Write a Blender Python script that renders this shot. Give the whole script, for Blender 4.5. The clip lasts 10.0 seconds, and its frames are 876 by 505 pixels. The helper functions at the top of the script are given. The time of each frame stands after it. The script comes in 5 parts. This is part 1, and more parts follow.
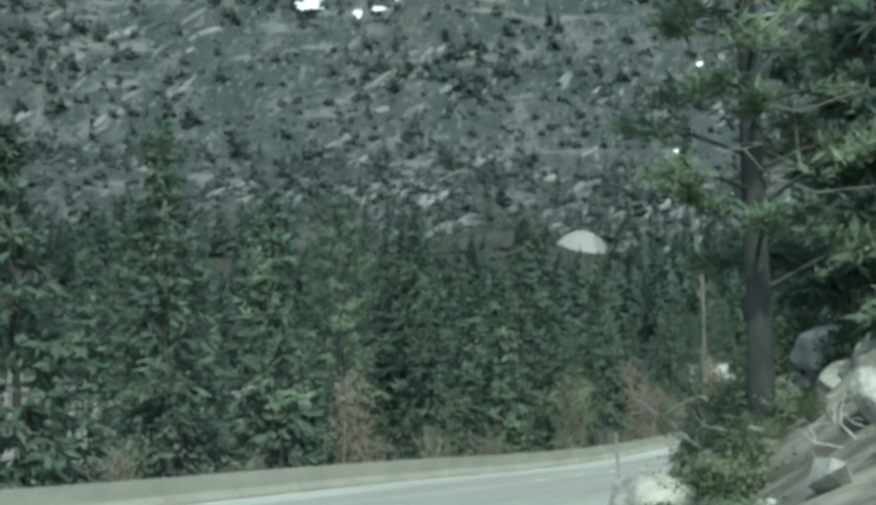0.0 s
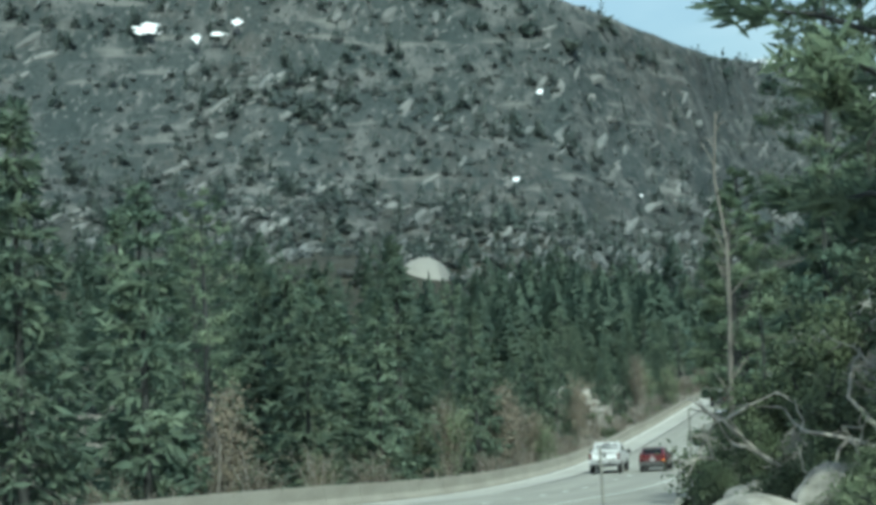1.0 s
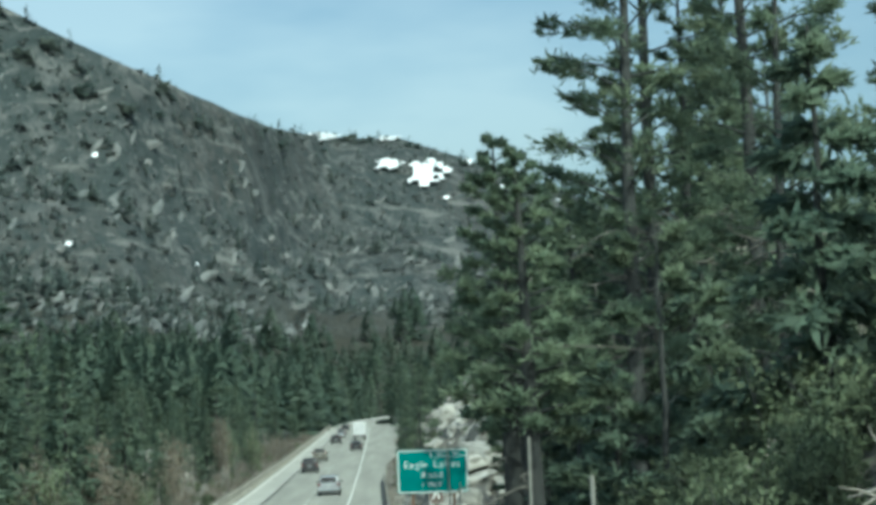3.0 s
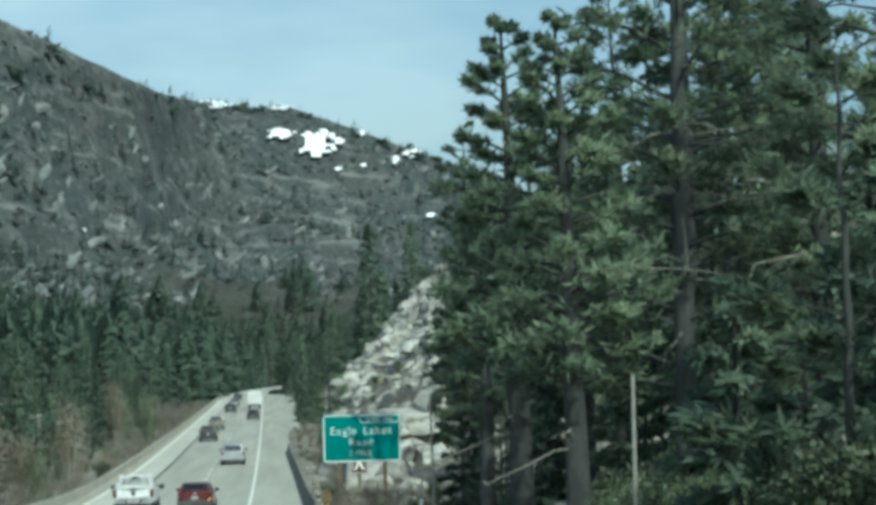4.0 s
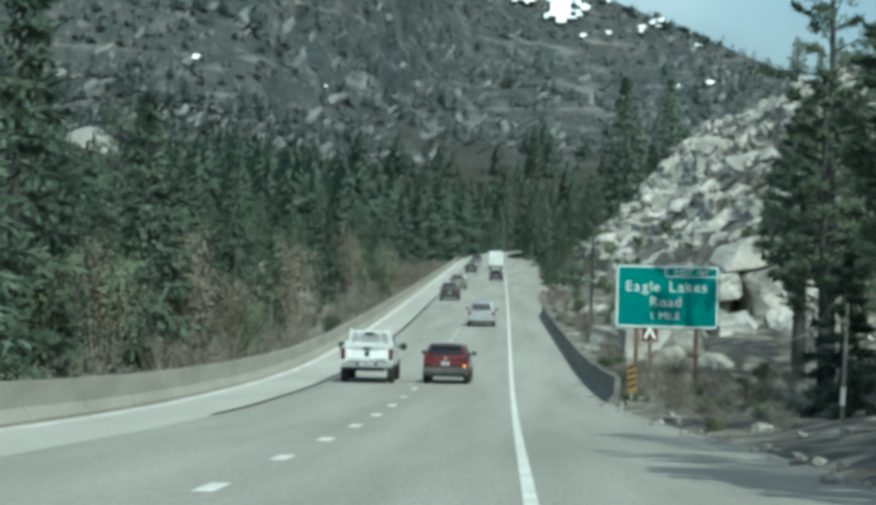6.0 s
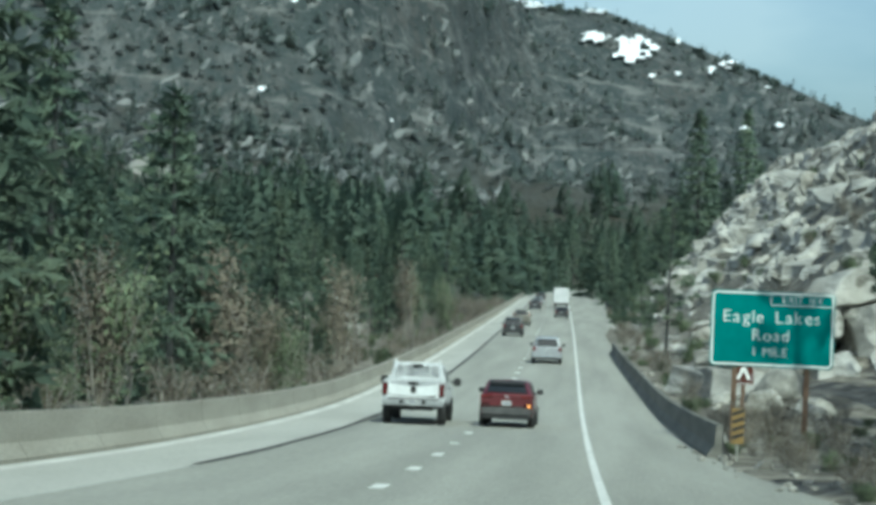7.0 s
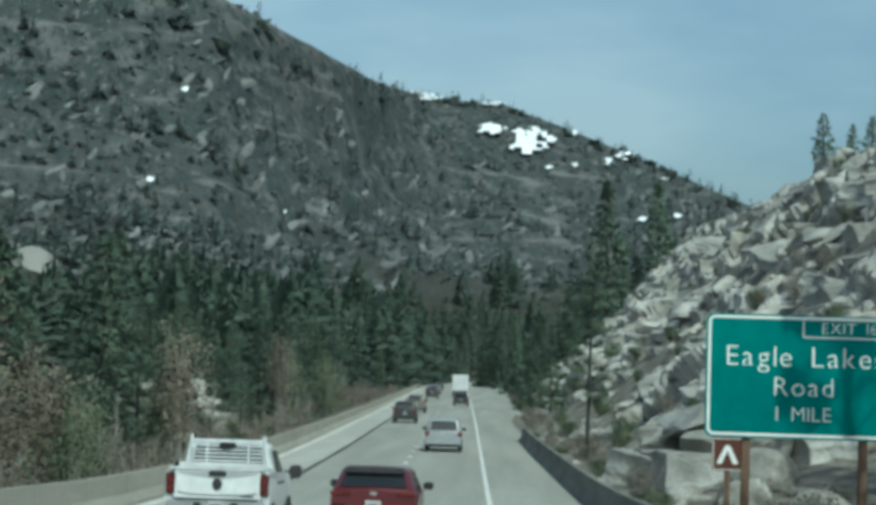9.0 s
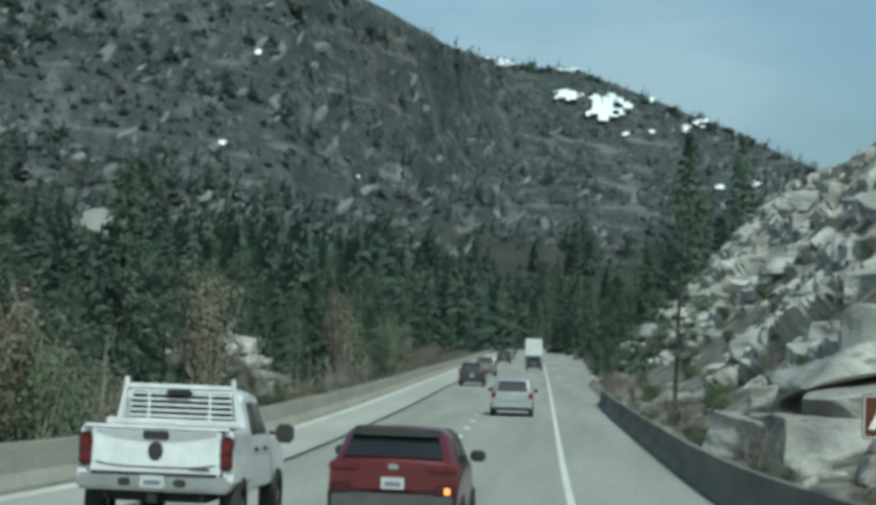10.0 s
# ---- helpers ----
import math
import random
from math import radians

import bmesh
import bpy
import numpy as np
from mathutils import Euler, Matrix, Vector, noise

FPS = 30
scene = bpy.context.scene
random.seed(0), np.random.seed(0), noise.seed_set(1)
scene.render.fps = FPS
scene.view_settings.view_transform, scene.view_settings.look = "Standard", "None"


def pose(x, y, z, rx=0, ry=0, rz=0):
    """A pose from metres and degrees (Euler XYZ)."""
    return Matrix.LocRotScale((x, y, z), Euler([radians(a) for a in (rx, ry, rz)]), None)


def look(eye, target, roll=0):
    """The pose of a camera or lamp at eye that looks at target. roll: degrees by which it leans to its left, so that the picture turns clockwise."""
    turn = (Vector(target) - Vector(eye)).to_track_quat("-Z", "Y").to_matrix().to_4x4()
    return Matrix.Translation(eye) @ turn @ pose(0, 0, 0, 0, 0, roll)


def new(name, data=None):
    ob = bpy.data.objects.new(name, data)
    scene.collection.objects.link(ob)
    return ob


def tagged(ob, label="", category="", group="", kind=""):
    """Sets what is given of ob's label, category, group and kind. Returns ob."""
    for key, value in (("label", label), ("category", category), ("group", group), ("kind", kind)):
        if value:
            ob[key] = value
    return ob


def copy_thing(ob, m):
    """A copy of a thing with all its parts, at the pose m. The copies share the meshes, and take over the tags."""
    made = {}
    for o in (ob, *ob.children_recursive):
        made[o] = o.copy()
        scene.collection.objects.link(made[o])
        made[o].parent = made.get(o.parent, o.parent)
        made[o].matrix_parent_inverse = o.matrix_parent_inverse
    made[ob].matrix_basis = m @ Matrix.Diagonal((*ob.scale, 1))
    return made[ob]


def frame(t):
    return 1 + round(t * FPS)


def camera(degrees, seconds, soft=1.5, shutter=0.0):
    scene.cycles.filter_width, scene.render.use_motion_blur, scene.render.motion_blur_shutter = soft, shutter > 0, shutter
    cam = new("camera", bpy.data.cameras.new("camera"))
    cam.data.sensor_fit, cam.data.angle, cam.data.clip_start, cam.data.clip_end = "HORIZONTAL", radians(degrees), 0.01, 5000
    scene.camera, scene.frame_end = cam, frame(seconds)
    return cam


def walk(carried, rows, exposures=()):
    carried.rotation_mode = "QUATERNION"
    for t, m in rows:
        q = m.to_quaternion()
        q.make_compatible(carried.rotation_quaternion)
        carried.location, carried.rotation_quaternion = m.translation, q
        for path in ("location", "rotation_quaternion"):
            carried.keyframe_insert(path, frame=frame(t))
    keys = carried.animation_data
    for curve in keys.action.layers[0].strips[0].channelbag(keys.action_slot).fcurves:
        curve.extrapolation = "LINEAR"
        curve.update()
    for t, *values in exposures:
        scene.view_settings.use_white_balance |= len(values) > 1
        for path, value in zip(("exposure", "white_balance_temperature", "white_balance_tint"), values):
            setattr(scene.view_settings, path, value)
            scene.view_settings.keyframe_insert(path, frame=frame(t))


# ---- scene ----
cam = camera(24.0, 10.0, soft=4.0)
walk(cam, [
    (0.0, pose(12.94, -143.00, 5.73, 92.503, 2.305, 16.572)),
    (0.5, pose(10.59, -138.63, 5.44, 92.740, 2.823, 14.429)),
    (1.0, pose(8.24, -134.31, 5.16, 93.138, 2.558, 12.030)),
    (1.5, pose(6.17, -129.86, 4.88, 93.506, 2.251, 8.895)),
    (2.0, pose(4.32, -125.42, 4.60, 94.178, 2.210, 5.427)),
    (2.5, pose(2.67, -120.75, 4.31, 94.728, 2.363, 2.198)),
    (4.0, pose(-0.98, -104.71, 3.56, 93.814, 1.408, -3.760)),
    (4.5, pose(-1.70, -98.63, 3.24, 92.693, 1.036, -3.911)),
    (5.0, pose(-2.21, -92.22, 2.99, 91.182, 0.559, -2.105)),
    (5.5, pose(-2.73, -85.79, 2.73, 90.114, -0.299, 0.763)),
    (7.0, pose(-3.65, -67.08, 1.79, 91.251, -2.452, 4.444)),
    (7.5, pose(-3.84, -60.73, 1.52, 92.160, -2.390, 4.979)),
    (8.0, pose(-3.97, -54.11, 1.20, 93.229, -2.028, 4.323)),
    (8.5, pose(-4.04, -47.48, 0.88, 94.106, -1.663, 2.853)),
    (9.0, pose(-4.09, -40.81, 0.59, 94.035, -1.790, 1.640)),
    (9.5, pose(-4.14, -33.76, 0.36, 93.400, -2.161, 1.857)),
    (10.0, pose(-4.18, -26.98, 0.04, 93.089, -2.252, 3.701)),
], exposures=[(0.0, 0.66, 5700, -16.0), (1.5, 0.62, 5800, -16.0), (2.5, 0.58, 5850, -17.0), (5.5, 0.52, 5750, -16.0), (7.5, 0.44, 5700, -15.0), (9.0, 0.14, 5650, -16.0), (10.0, 0.12, 5700, -15.0)])

# ---- daylight ----
SUN_AT = Vector((0.28, -0.62, 0.73)).normalized()
world = bpy.data.worlds.new("sky")
scene.world = world
world.use_nodes = True
sky = world.node_tree.nodes.new("ShaderNodeTexSky")
sky.sky_type = "NISHITA"
sky.sun_disc = False
sky.sun_elevation = math.asin(SUN_AT.z)
sky.sun_rotation = math.atan2(SUN_AT.x, SUN_AT.y)
sky.air_density, sky.dust_density = 1.0, 3.6
sky.ozone_density = 2.6
sky_out = world.node_tree.nodes["Background"]
sky_out.inputs[1].default_value = 0.150
# a thin veil of high cloud, here and there thicker, that pales the blue
sky_co, sky_map, veil = (world.node_tree.nodes.new(k) for k in ("ShaderNodeTexCoord", "ShaderNodeMapping", "ShaderNodeTexNoise"))
sky_map.inputs["Scale"].default_value = (1.0, 1.0, 3.2)
veil.inputs["Scale"].default_value, veil.inputs["Detail"].default_value = 3.4, 5
paler, lighter, veiled = (world.node_tree.nodes.new(k) for k in ("ShaderNodeMapRange", "ShaderNodeMapRange", "ShaderNodeHueSaturation"))
for node, low, high in ((paler, 1.06, 0.60), (lighter, 0.64, 0.84)):
    node.inputs[1].default_value, node.inputs[2].default_value = 0.36, 0.66
    node.inputs[3].default_value, node.inputs[4].default_value = low, high
    world.node_tree.links.new(veil.outputs["Fac"], node.inputs[0])
world.node_tree.links.new(sky_co.outputs["Generated"], sky_map.inputs[0])
world.node_tree.links.new(sky_map.outputs[0], veil.inputs["Vector"])
world.node_tree.links.new(paler.outputs[0], veiled.inputs["Saturation"])
world.node_tree.links.new(lighter.outputs[0], veiled.inputs["Value"])
world.node_tree.links.new(sky.outputs[0], veiled.inputs["Color"])
world.node_tree.links.new(veiled.outputs[0], sky_out.inputs[0])
sun = new("sun", bpy.data.lights.new("sun", "SUN"))
sun.data.energy, sun.data.angle, sun.data.color = 2.30, radians(0.5), (1.0, 0.95, 0.86)
sun.matrix_world = look((0, 0, 60), Vector((0, 0, 60)) - SUN_AT)

# ---- materials ----
def material(name, base, other=None, scale=4.0, rough=0.8, metal=0.0, bump=0.0, fine=40.0, island=0.0, spread=0.0,
             low=0.35, high=0.65, stretch=(1, 1, 1), spec=0.3, coat=0.0, alpha=None, thin=0.0):
    """Two-scale noise between two colours, with a fine grain, a bump and a spread from piece to piece."""
    m = bpy.data.materials.new(name)
    m.use_nodes = True
    nt = m.node_tree
    n, l = nt.nodes, nt.links
    b = n["Principled BSDF"]
    b.inputs["Roughness"].default_value, b.inputs["Metallic"].default_value = rough, metal
    b.inputs["Specular IOR Level"].default_value = spec
    b.inputs["Coat Weight"].default_value = coat
    other = other or tuple(c * 0.8 for c in base)
    co = n.new("ShaderNodeTexCoord")
    mp = n.new("ShaderNodeMapping")
    mp.inputs["Scale"].default_value = stretch
    l.new(co.outputs["Object"], mp.inputs[0])
    big = n.new("ShaderNodeTexNoise")
    big.inputs["Scale"].default_value, big.inputs["Detail"].default_value = scale, 4
    l.new(mp.outputs[0], big.inputs["Vector"])
    ramp = n.new("ShaderNodeValToRGB")
    ramp.color_ramp.elements[0].position, ramp.color_ramp.elements[1].position = low, high
    ramp.color_ramp.elements[0].color, ramp.color_ramp.elements[1].color = (*base, 1), (*other, 1)
    l.new(big.outputs["Fac"], ramp.inputs[0])
    small = n.new("ShaderNodeTexNoise")
    small.inputs["Scale"].default_value, small.inputs["Detail"].default_value = fine, 3
    l.new(mp.outputs[0], small.inputs["Vector"])
    hsv = n.new("ShaderNodeHueSaturation")
    l.new(ramp.outputs[0], hsv.inputs["Color"])
    val = n.new("ShaderNodeMapRange")
    val.inputs[1].default_value, val.inputs[2].default_value = 0.25, 0.75
    val.inputs[3].default_value, val.inputs[4].default_value = 0.86, 1.14
    l.new(small.outputs["Fac"], val.inputs[0])
    last = val.outputs[0]
    for amount, node, key in ((island, "ShaderNodeNewGeometry", "Random Per Island"), (spread, "ShaderNodeObjectInfo", "Random")):
        if amount:
            src = n.new(node)
            rng = n.new("ShaderNodeMapRange")
            rng.inputs[3].default_value, rng.inputs[4].default_value = 1 - amount, 1 + amount
            l.new(src.outputs[key], rng.inputs[0])
            mul = n.new("ShaderNodeMath")
            mul.operation = "MULTIPLY"
            l.new(last, mul.inputs[0])
            l.new(rng.outputs[0], mul.inputs[1])
            last = mul.outputs[0]
    l.new(last, hsv.inputs["Value"])
    l.new(hsv.outputs[0], b.inputs["Base Color"])
    if bump:
        bp = n.new("ShaderNodeBump")
        bp.inputs["Strength"].default_value, bp.inputs["Distance"].default_value = 0.6, bump
        l.new(small.outputs["Fac"], bp.inputs["Height"])
        l.new(bp.outputs[0], b.inputs["Normal"])
    if thin:
        tr = n.new("ShaderNodeBsdfTranslucent")
        ms = n.new("ShaderNodeMixShader")
        ms.inputs[0].default_value = thin
        l.new(hsv.outputs[0], tr.inputs["Color"])
        l.new(b.outputs[0], ms.inputs[1])
        l.new(tr.outputs[0], ms.inputs[2])
        l.new(ms.outputs[0], n["Material Output"].inputs["Surface"])
    if alpha is not None:
        b.inputs["Alpha"].default_value = alpha
    return m


def lit(name, colour, strength):
    m = bpy.data.materials.new(name)
    m.use_nodes = True
    b = m.node_tree.nodes["Principled BSDF"]
    b.inputs["Base Color"].default_value = (*colour, 1)
    b.inputs["Emission Color"].default_value, b.inputs["Emission Strength"].default_value = (*colour, 1), strength
    return m


ASPHALT = material("asphalt", (0.258, 0.256, 0.226), (0.340, 0.337, 0.298), 0.6, 0.9, fine=24, bump=0.004, stretch=(1, 0.05, 1))
SHOULDER = material("shoulder_concrete", (0.355, 0.350, 0.315), (0.43, 0.425, 0.385), 0.4, 0.9, fine=20, bump=0.004, stretch=(1, 0.2, 1))
SEAM = material("tar_seam", (0.045, 0.043, 0.038), (0.095, 0.090, 0.080), 2.0, 0.7)
WORNPAINT = material("worn_road_paint", (0.62, 0.615, 0.575), (0.46, 0.455, 0.42), 1.2, 0.8, fine=18, stretch=(1, 0.3, 1))
PAINT = material("road_paint", (0.74, 0.74, 0.70), (0.55, 0.55, 0.52), 1.5, 0.7, fine=25)
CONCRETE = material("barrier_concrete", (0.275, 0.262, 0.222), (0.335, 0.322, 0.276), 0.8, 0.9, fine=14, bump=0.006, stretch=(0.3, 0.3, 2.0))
# shoulder barrier: weathered, and darkened with the shade of its road face
SHADECONCRETE = material("weathered_shaded_concrete", (0.13, 0.13, 0.115), (0.20, 0.195, 0.175), 0.8, 0.9, fine=14, bump=0.006, stretch=(0.3, 0.3, 2.0))
SOIL = material("soil_and_duff", (0.100, 0.092, 0.075), (0.265, 0.245, 0.205), 0.9, 0.95, fine=9, bump=0.08, low=0.40, high=0.62)
def granite_material():
    """Pale granite: cream and grey faces, fine joints, dark lichen and water stains."""
    m = material("granite", (0.25, 0.245, 0.222), (0.46, 0.452, 0.418), 0.32, 0.9, fine=7, bump=0.05, low=0.36, high=0.58, stretch=(1.2, 0.5, 1.7), spread=0.14)
    n, l = m.node_tree.nodes, m.node_tree.links
    b = n["Principled BSDF"]
    before = b.inputs["Base Color"].links[0].from_socket
    co = n.new("ShaderNodeTexCoord")
    for scale, low, high, amount, tint, squash in ((0.55, 0.57, 0.65, 0.80, (0.085, 0.083, 0.068), (1.0, 0.5, 2.4)), (1.9, 0.60, 0.70, 0.55, (0.13, 0.125, 0.105), (0.8, 0.5, 3.0)),
                                                   (0.16, 0.56, 0.66, 0.28, (0.36, 0.325, 0.255), (1.0, 0.4, 1.0))):
        mp = n.new("ShaderNodeMapping")
        mp.inputs["Scale"].default_value = squash
        l.new(co.outputs["Object"], mp.inputs[0])
        t = n.new("ShaderNodeTexNoise")
        t.inputs["Scale"].default_value, t.inputs["Detail"].default_value = scale, 6
        l.new(mp.outputs[0], t.inputs["Vector"])
        r = n.new("ShaderNodeMapRange")
        r.inputs[1].default_value, r.inputs[2].default_value, r.inputs[4].default_value = low, high, amount
        l.new(t.outputs["Fac"], r.inputs[0])
        x = n.new("ShaderNodeMix")
        x.data_type = "RGBA"
        l.new(r.outputs[0], x.inputs[0])
        l.new(before, x.inputs[6])
        x.inputs[7].default_value = (*tint, 1)
        before = x.outputs[2]
    l.new(before, b.inputs["Base Color"])
    return m


ROCK = granite_material()
BOULDER = material("granite_boulder", (0.20, 0.195, 0.172), (0.42, 0.408, 0.368), 1.4, 0.9, fine=9, bump=0.05, spread=0.15)
BARK = material("bark", (0.036, 0.040, 0.040), (0.066, 0.068, 0.066), 3.0, 0.95, fine=12, bump=0.03, stretch=(1, 1, 0.25), spread=0.2)
DEADWOOD = material("dead_wood", (0.39, 0.375, 0.335), (0.25, 0.235, 0.21), 3.0, 0.9, fine=15, bump=0.02, stretch=(1, 1, 0.3))
PALEBARK = material("pale_bark", (0.235, 0.222, 0.198), (0.15, 0.14, 0.125), 3.0, 0.9, fine=15, bump=0.02, stretch=(1, 1, 0.3), spread=0.25)
# needle colours raised past real ones, to lift dark crowns as light would
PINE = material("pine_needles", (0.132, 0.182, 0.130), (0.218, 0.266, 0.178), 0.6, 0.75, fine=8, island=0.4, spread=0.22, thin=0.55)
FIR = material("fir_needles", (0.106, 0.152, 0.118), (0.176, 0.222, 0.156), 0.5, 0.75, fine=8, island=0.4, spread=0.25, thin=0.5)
WILLOW = material("bare_brush", (0.132, 0.115, 0.090), (0.200, 0.176, 0.135), 0.7, 0.9, fine=6, island=0.4, spread=0.25, thin=0.25)
BRUSH = material("green_brush", (0.112, 0.148, 0.088), (0.190, 0.222, 0.140), 0.7, 0.9, fine=6, island=0.4, spread=0.2, thin=0.35)
# far conifers, brush and granite: bluish distance haze mixed into their base colours
HAZYNEEDLE = material("hazy_conifers", (0.106, 0.140, 0.130), (0.161, 0.188, 0.166), 0.07, 0.85, fine=0.5, island=0.25, thin=0.5)
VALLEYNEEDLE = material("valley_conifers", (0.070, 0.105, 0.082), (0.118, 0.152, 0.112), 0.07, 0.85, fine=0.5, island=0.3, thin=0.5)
HAZYBRUSH = material("hazy_brush", (0.120, 0.140, 0.138), (0.168, 0.180, 0.172), 0.03, 0.9, fine=0.5, island=0.25, thin=0.5)
HAZYROCK = material("hazy_granite", (0.098, 0.108, 0.108), (0.180, 0.185, 0.180), 0.03, 0.95, fine=0.4, bump=0.6, island=0.25)
SNOW = material("old_snow", (0.86, 0.88, 0.90), (0.74, 0.77, 0.80), 0.08, 0.7, fine=0.6)

# ---- the lie of the land ----
def line(v, xs, zs):
    return float(np.interp(v, xs, zs))


def grade(y):
    """Height of the carriageway along the valley: down into a sag, then gently up."""
    return line(y, (-260, -143, -98, -64, -32, -12, 5, 20, 40, 77, 131, 186, 224, 343, 520, 680),
                (10.4, 4.2, 1.65, 0.2, -1.4, -2.1, -2.5, -2.7, -2.6, -2.2, -1.4, -0.6, 0.0, 1.8, 4.4, 6.8))


def smooth_grade(y):
    return sum(grade(y + k * 5) for k in (-2, -1, 0, 1, 2)) / 5


def edge(y):
    """The white edge line of the right-hand lane."""
    bend = 0.0003 * max(0.0, y - 400) ** 2
    return -3.9 - 0.0135 * y - 1e-5 * max(0.0, y) ** 2 + bend


def paved(y):
    """The right-hand rim of the pavement, which widens into the side road."""
    return line(y, (-260, -170, -143, -121, -100, -80, -61, -46, -35, -22, -6, 140, 680),
                (90, 34, 18.5, 7.6, 3.4, 2.7, 1.3, 1.2, 0.6, -0.3, edge(-6) + 3.0, edge(140) + 3.2, edge(680) + 3.2))


def bumpy(x, y, size, seed=0.0):
    return noise.noise((x / size + seed, y / size - seed, seed * 0.37))


def ease(a, b, v):
    k = min(1.0, max(0.0, (v - a) / (b - a)))
    return k * k * (3 - 2 * k)


def cliff_rise(x, y):
    """The blasted granite slope beside the shoulder."""
    along = ease(22, 46, y) * (1 - ease(235, 300, y))
    foot = edge(y) + 6.9 + 1.6 * bumpy(x, y, 25, 3.1)
    up = max(0.0, x - foot)
    top = 20.8 + 1.6 * bumpy(x, y, 40, 5.2) + 0.012 * (y - 120)
    h = 0.78 * up + 0.013 * up * up
    return along * min(h, top + 0.02 * up)


def bank_rise(x, y):
    """The shrubby bank beside the side road."""
    along = ease(-128, -111, y) * (1 - ease(-90, -74, y))
    return along * min(4.2, 0.8 * max(0.0, x - paved(y) - 1.0)) * (1 + 0.25 * bumpy(x, y, 3.5, 7))


def ground_height(x, y):
    u = x - edge(y)
    z = smooth_grade(y)
    right = x - paved(y)
    if u < -9.9:
        out = -9.9 - u
        z += -0.7 * ease(0, 5, out) - 1.8 * ease(8, 45, out) + (0.5 * bumpy(x, y, 9) + 1.2 * bumpy(x, y, 30, 2)) * ease(1, 12, out)
        z += 0.05 * max(0, out - 70)
    elif right > 0:
        z += (0.35 * bumpy(x, y, 4, 1) + 0.6 * bumpy(x, y, 14, 4)) * ease(0.2, 4, right) + 0.05 * right * ease(0, 8, right) + bank_rise(x, y) + 0.97 * cliff_rise(x, y) - 0.9 * ease(0.3, 3.0, cliff_rise(x, y))
    return z - (0.35 if -9.7 <= u and right <= 0.25 else 0.06)


HUB = (-4.0, -60.0)


def crest(az):
    """Bearing in degrees to the distance and the height of the skyline."""
    el = line(az, (-60, -30, -16, -12, -7.5, -5, -3.2, -1.65, 0, 1.5, 3, 4.6, 6.2, 8, 14, 30, 60),
              (17, 16.5, 14.3, 12.7, 10.55, 9.3, 8.5, 8.25, 8.15, 7.65, 7.05, 6.4, 5.75, 5.0, 4.2, 5.5, 7))
    far = line(az, (-60, -8, -4.5, -2, 0, 60), (1250, 1250, 1450, 2150, 2250, 2300))
    return far, far * math.tan(radians(el))


def hill_height(az, s):
    """Height of the mountainside on a bearing, s from the valley floor (0) to the skyline (1)."""
    far, top = crest(az)
    steep = 1 - ease(-6, -1, az)
    a = line(s, (0, 0.3, 0.6, 0.8, 0.9, 1.0, 1.12), (-0.03, 0.05, 0.17, 0.34, 0.58, 1.0, 0.94))
    b = line(s, (0, 0.24, 0.33, 0.6, 0.8, 0.9, 1.0, 1.12), (-0.06, -0.02, 0.06, 0.29, 0.58, 0.82, 1.0, 0.94))
    return top * (a * steep + b * (1 - steep))


def hill_point(az, s):
    far, top = crest(az)
    d = 220 + (far - 220) * s
    x, y = HUB[0] + d * math.sin(radians(az)), HUB[1] + d * math.cos(radians(az))
    k = ease(0.15, 0.6, s) * (1 - 0.85 * ease(0.9, 1.0, s))
    z = hill_height(az, s) + k * (14 * bumpy(x, y, 150, 1.7) + 9 * bumpy(x, y, 55, 2.9) + 5 * bumpy(x, y, 22, 4.4))
    return Vector((x, y, z))


def mesh_of(name, verts, faces, mats, smooth=False, normals=None):
    me = bpy.data.meshes.new(name)
    me.from_pydata(verts, [], faces)
    for m in mats if isinstance(mats, (list, tuple)) else [mats]:
        me.materials.append(m)
    if smooth:
        me.polygons.foreach_set("use_smooth", [True] * len(me.polygons))
    if normals is not None:
        me.polygons.foreach_set("use_smooth", [True] * len(me.polygons))
        me.normals_split_custom_set_from_vertices(normals)
    return me


def leafy(name, verts, faces, axes, mat, rise=0.5):
    """A crown of flat sprays, all facing outwards, shaded as a rounded mass about their axes."""
    v = np.array(verts)
    q = np.array([f if len(f) == 4 else (*f, f[-1]) for f in faces])
    ax = np.array(axes)
    out = v - ax
    out[:, 2] = 0
    out /= np.linalg.norm(out, axis=1)[:, None] + 0.05
    out[:, 2] = rise
    fn = np.cross(v[q[:, 1]] - v[q[:, 0]], v[q[:, 2]] - v[q[:, 0]])
    flip = np.einsum("ij,ij->i", fn, out[q[:, 0]]) < 0
    fn[flip] *= -1
    fn /= np.linalg.norm(fn, axis=1)[:, None] + 1e-9
    vn = out.copy()
    for k in range(4):
        vn[q[:, k]] += 0.55 * fn
    vn /= np.linalg.norm(vn, axis=1)[:, None] + 1e-9
    turned = [tuple(reversed(f)) if t else f for f, t in zip(faces, flip)]
    return mesh_of(name, verts, turned, mat, normals=[tuple(n) for n in vn])


def child(name, data, parent, label="", at=None):
    ob = new(name, data)
    ob.parent = parent
    if at is not None:
        ob.matrix_basis = at
    return tagged(ob, label)


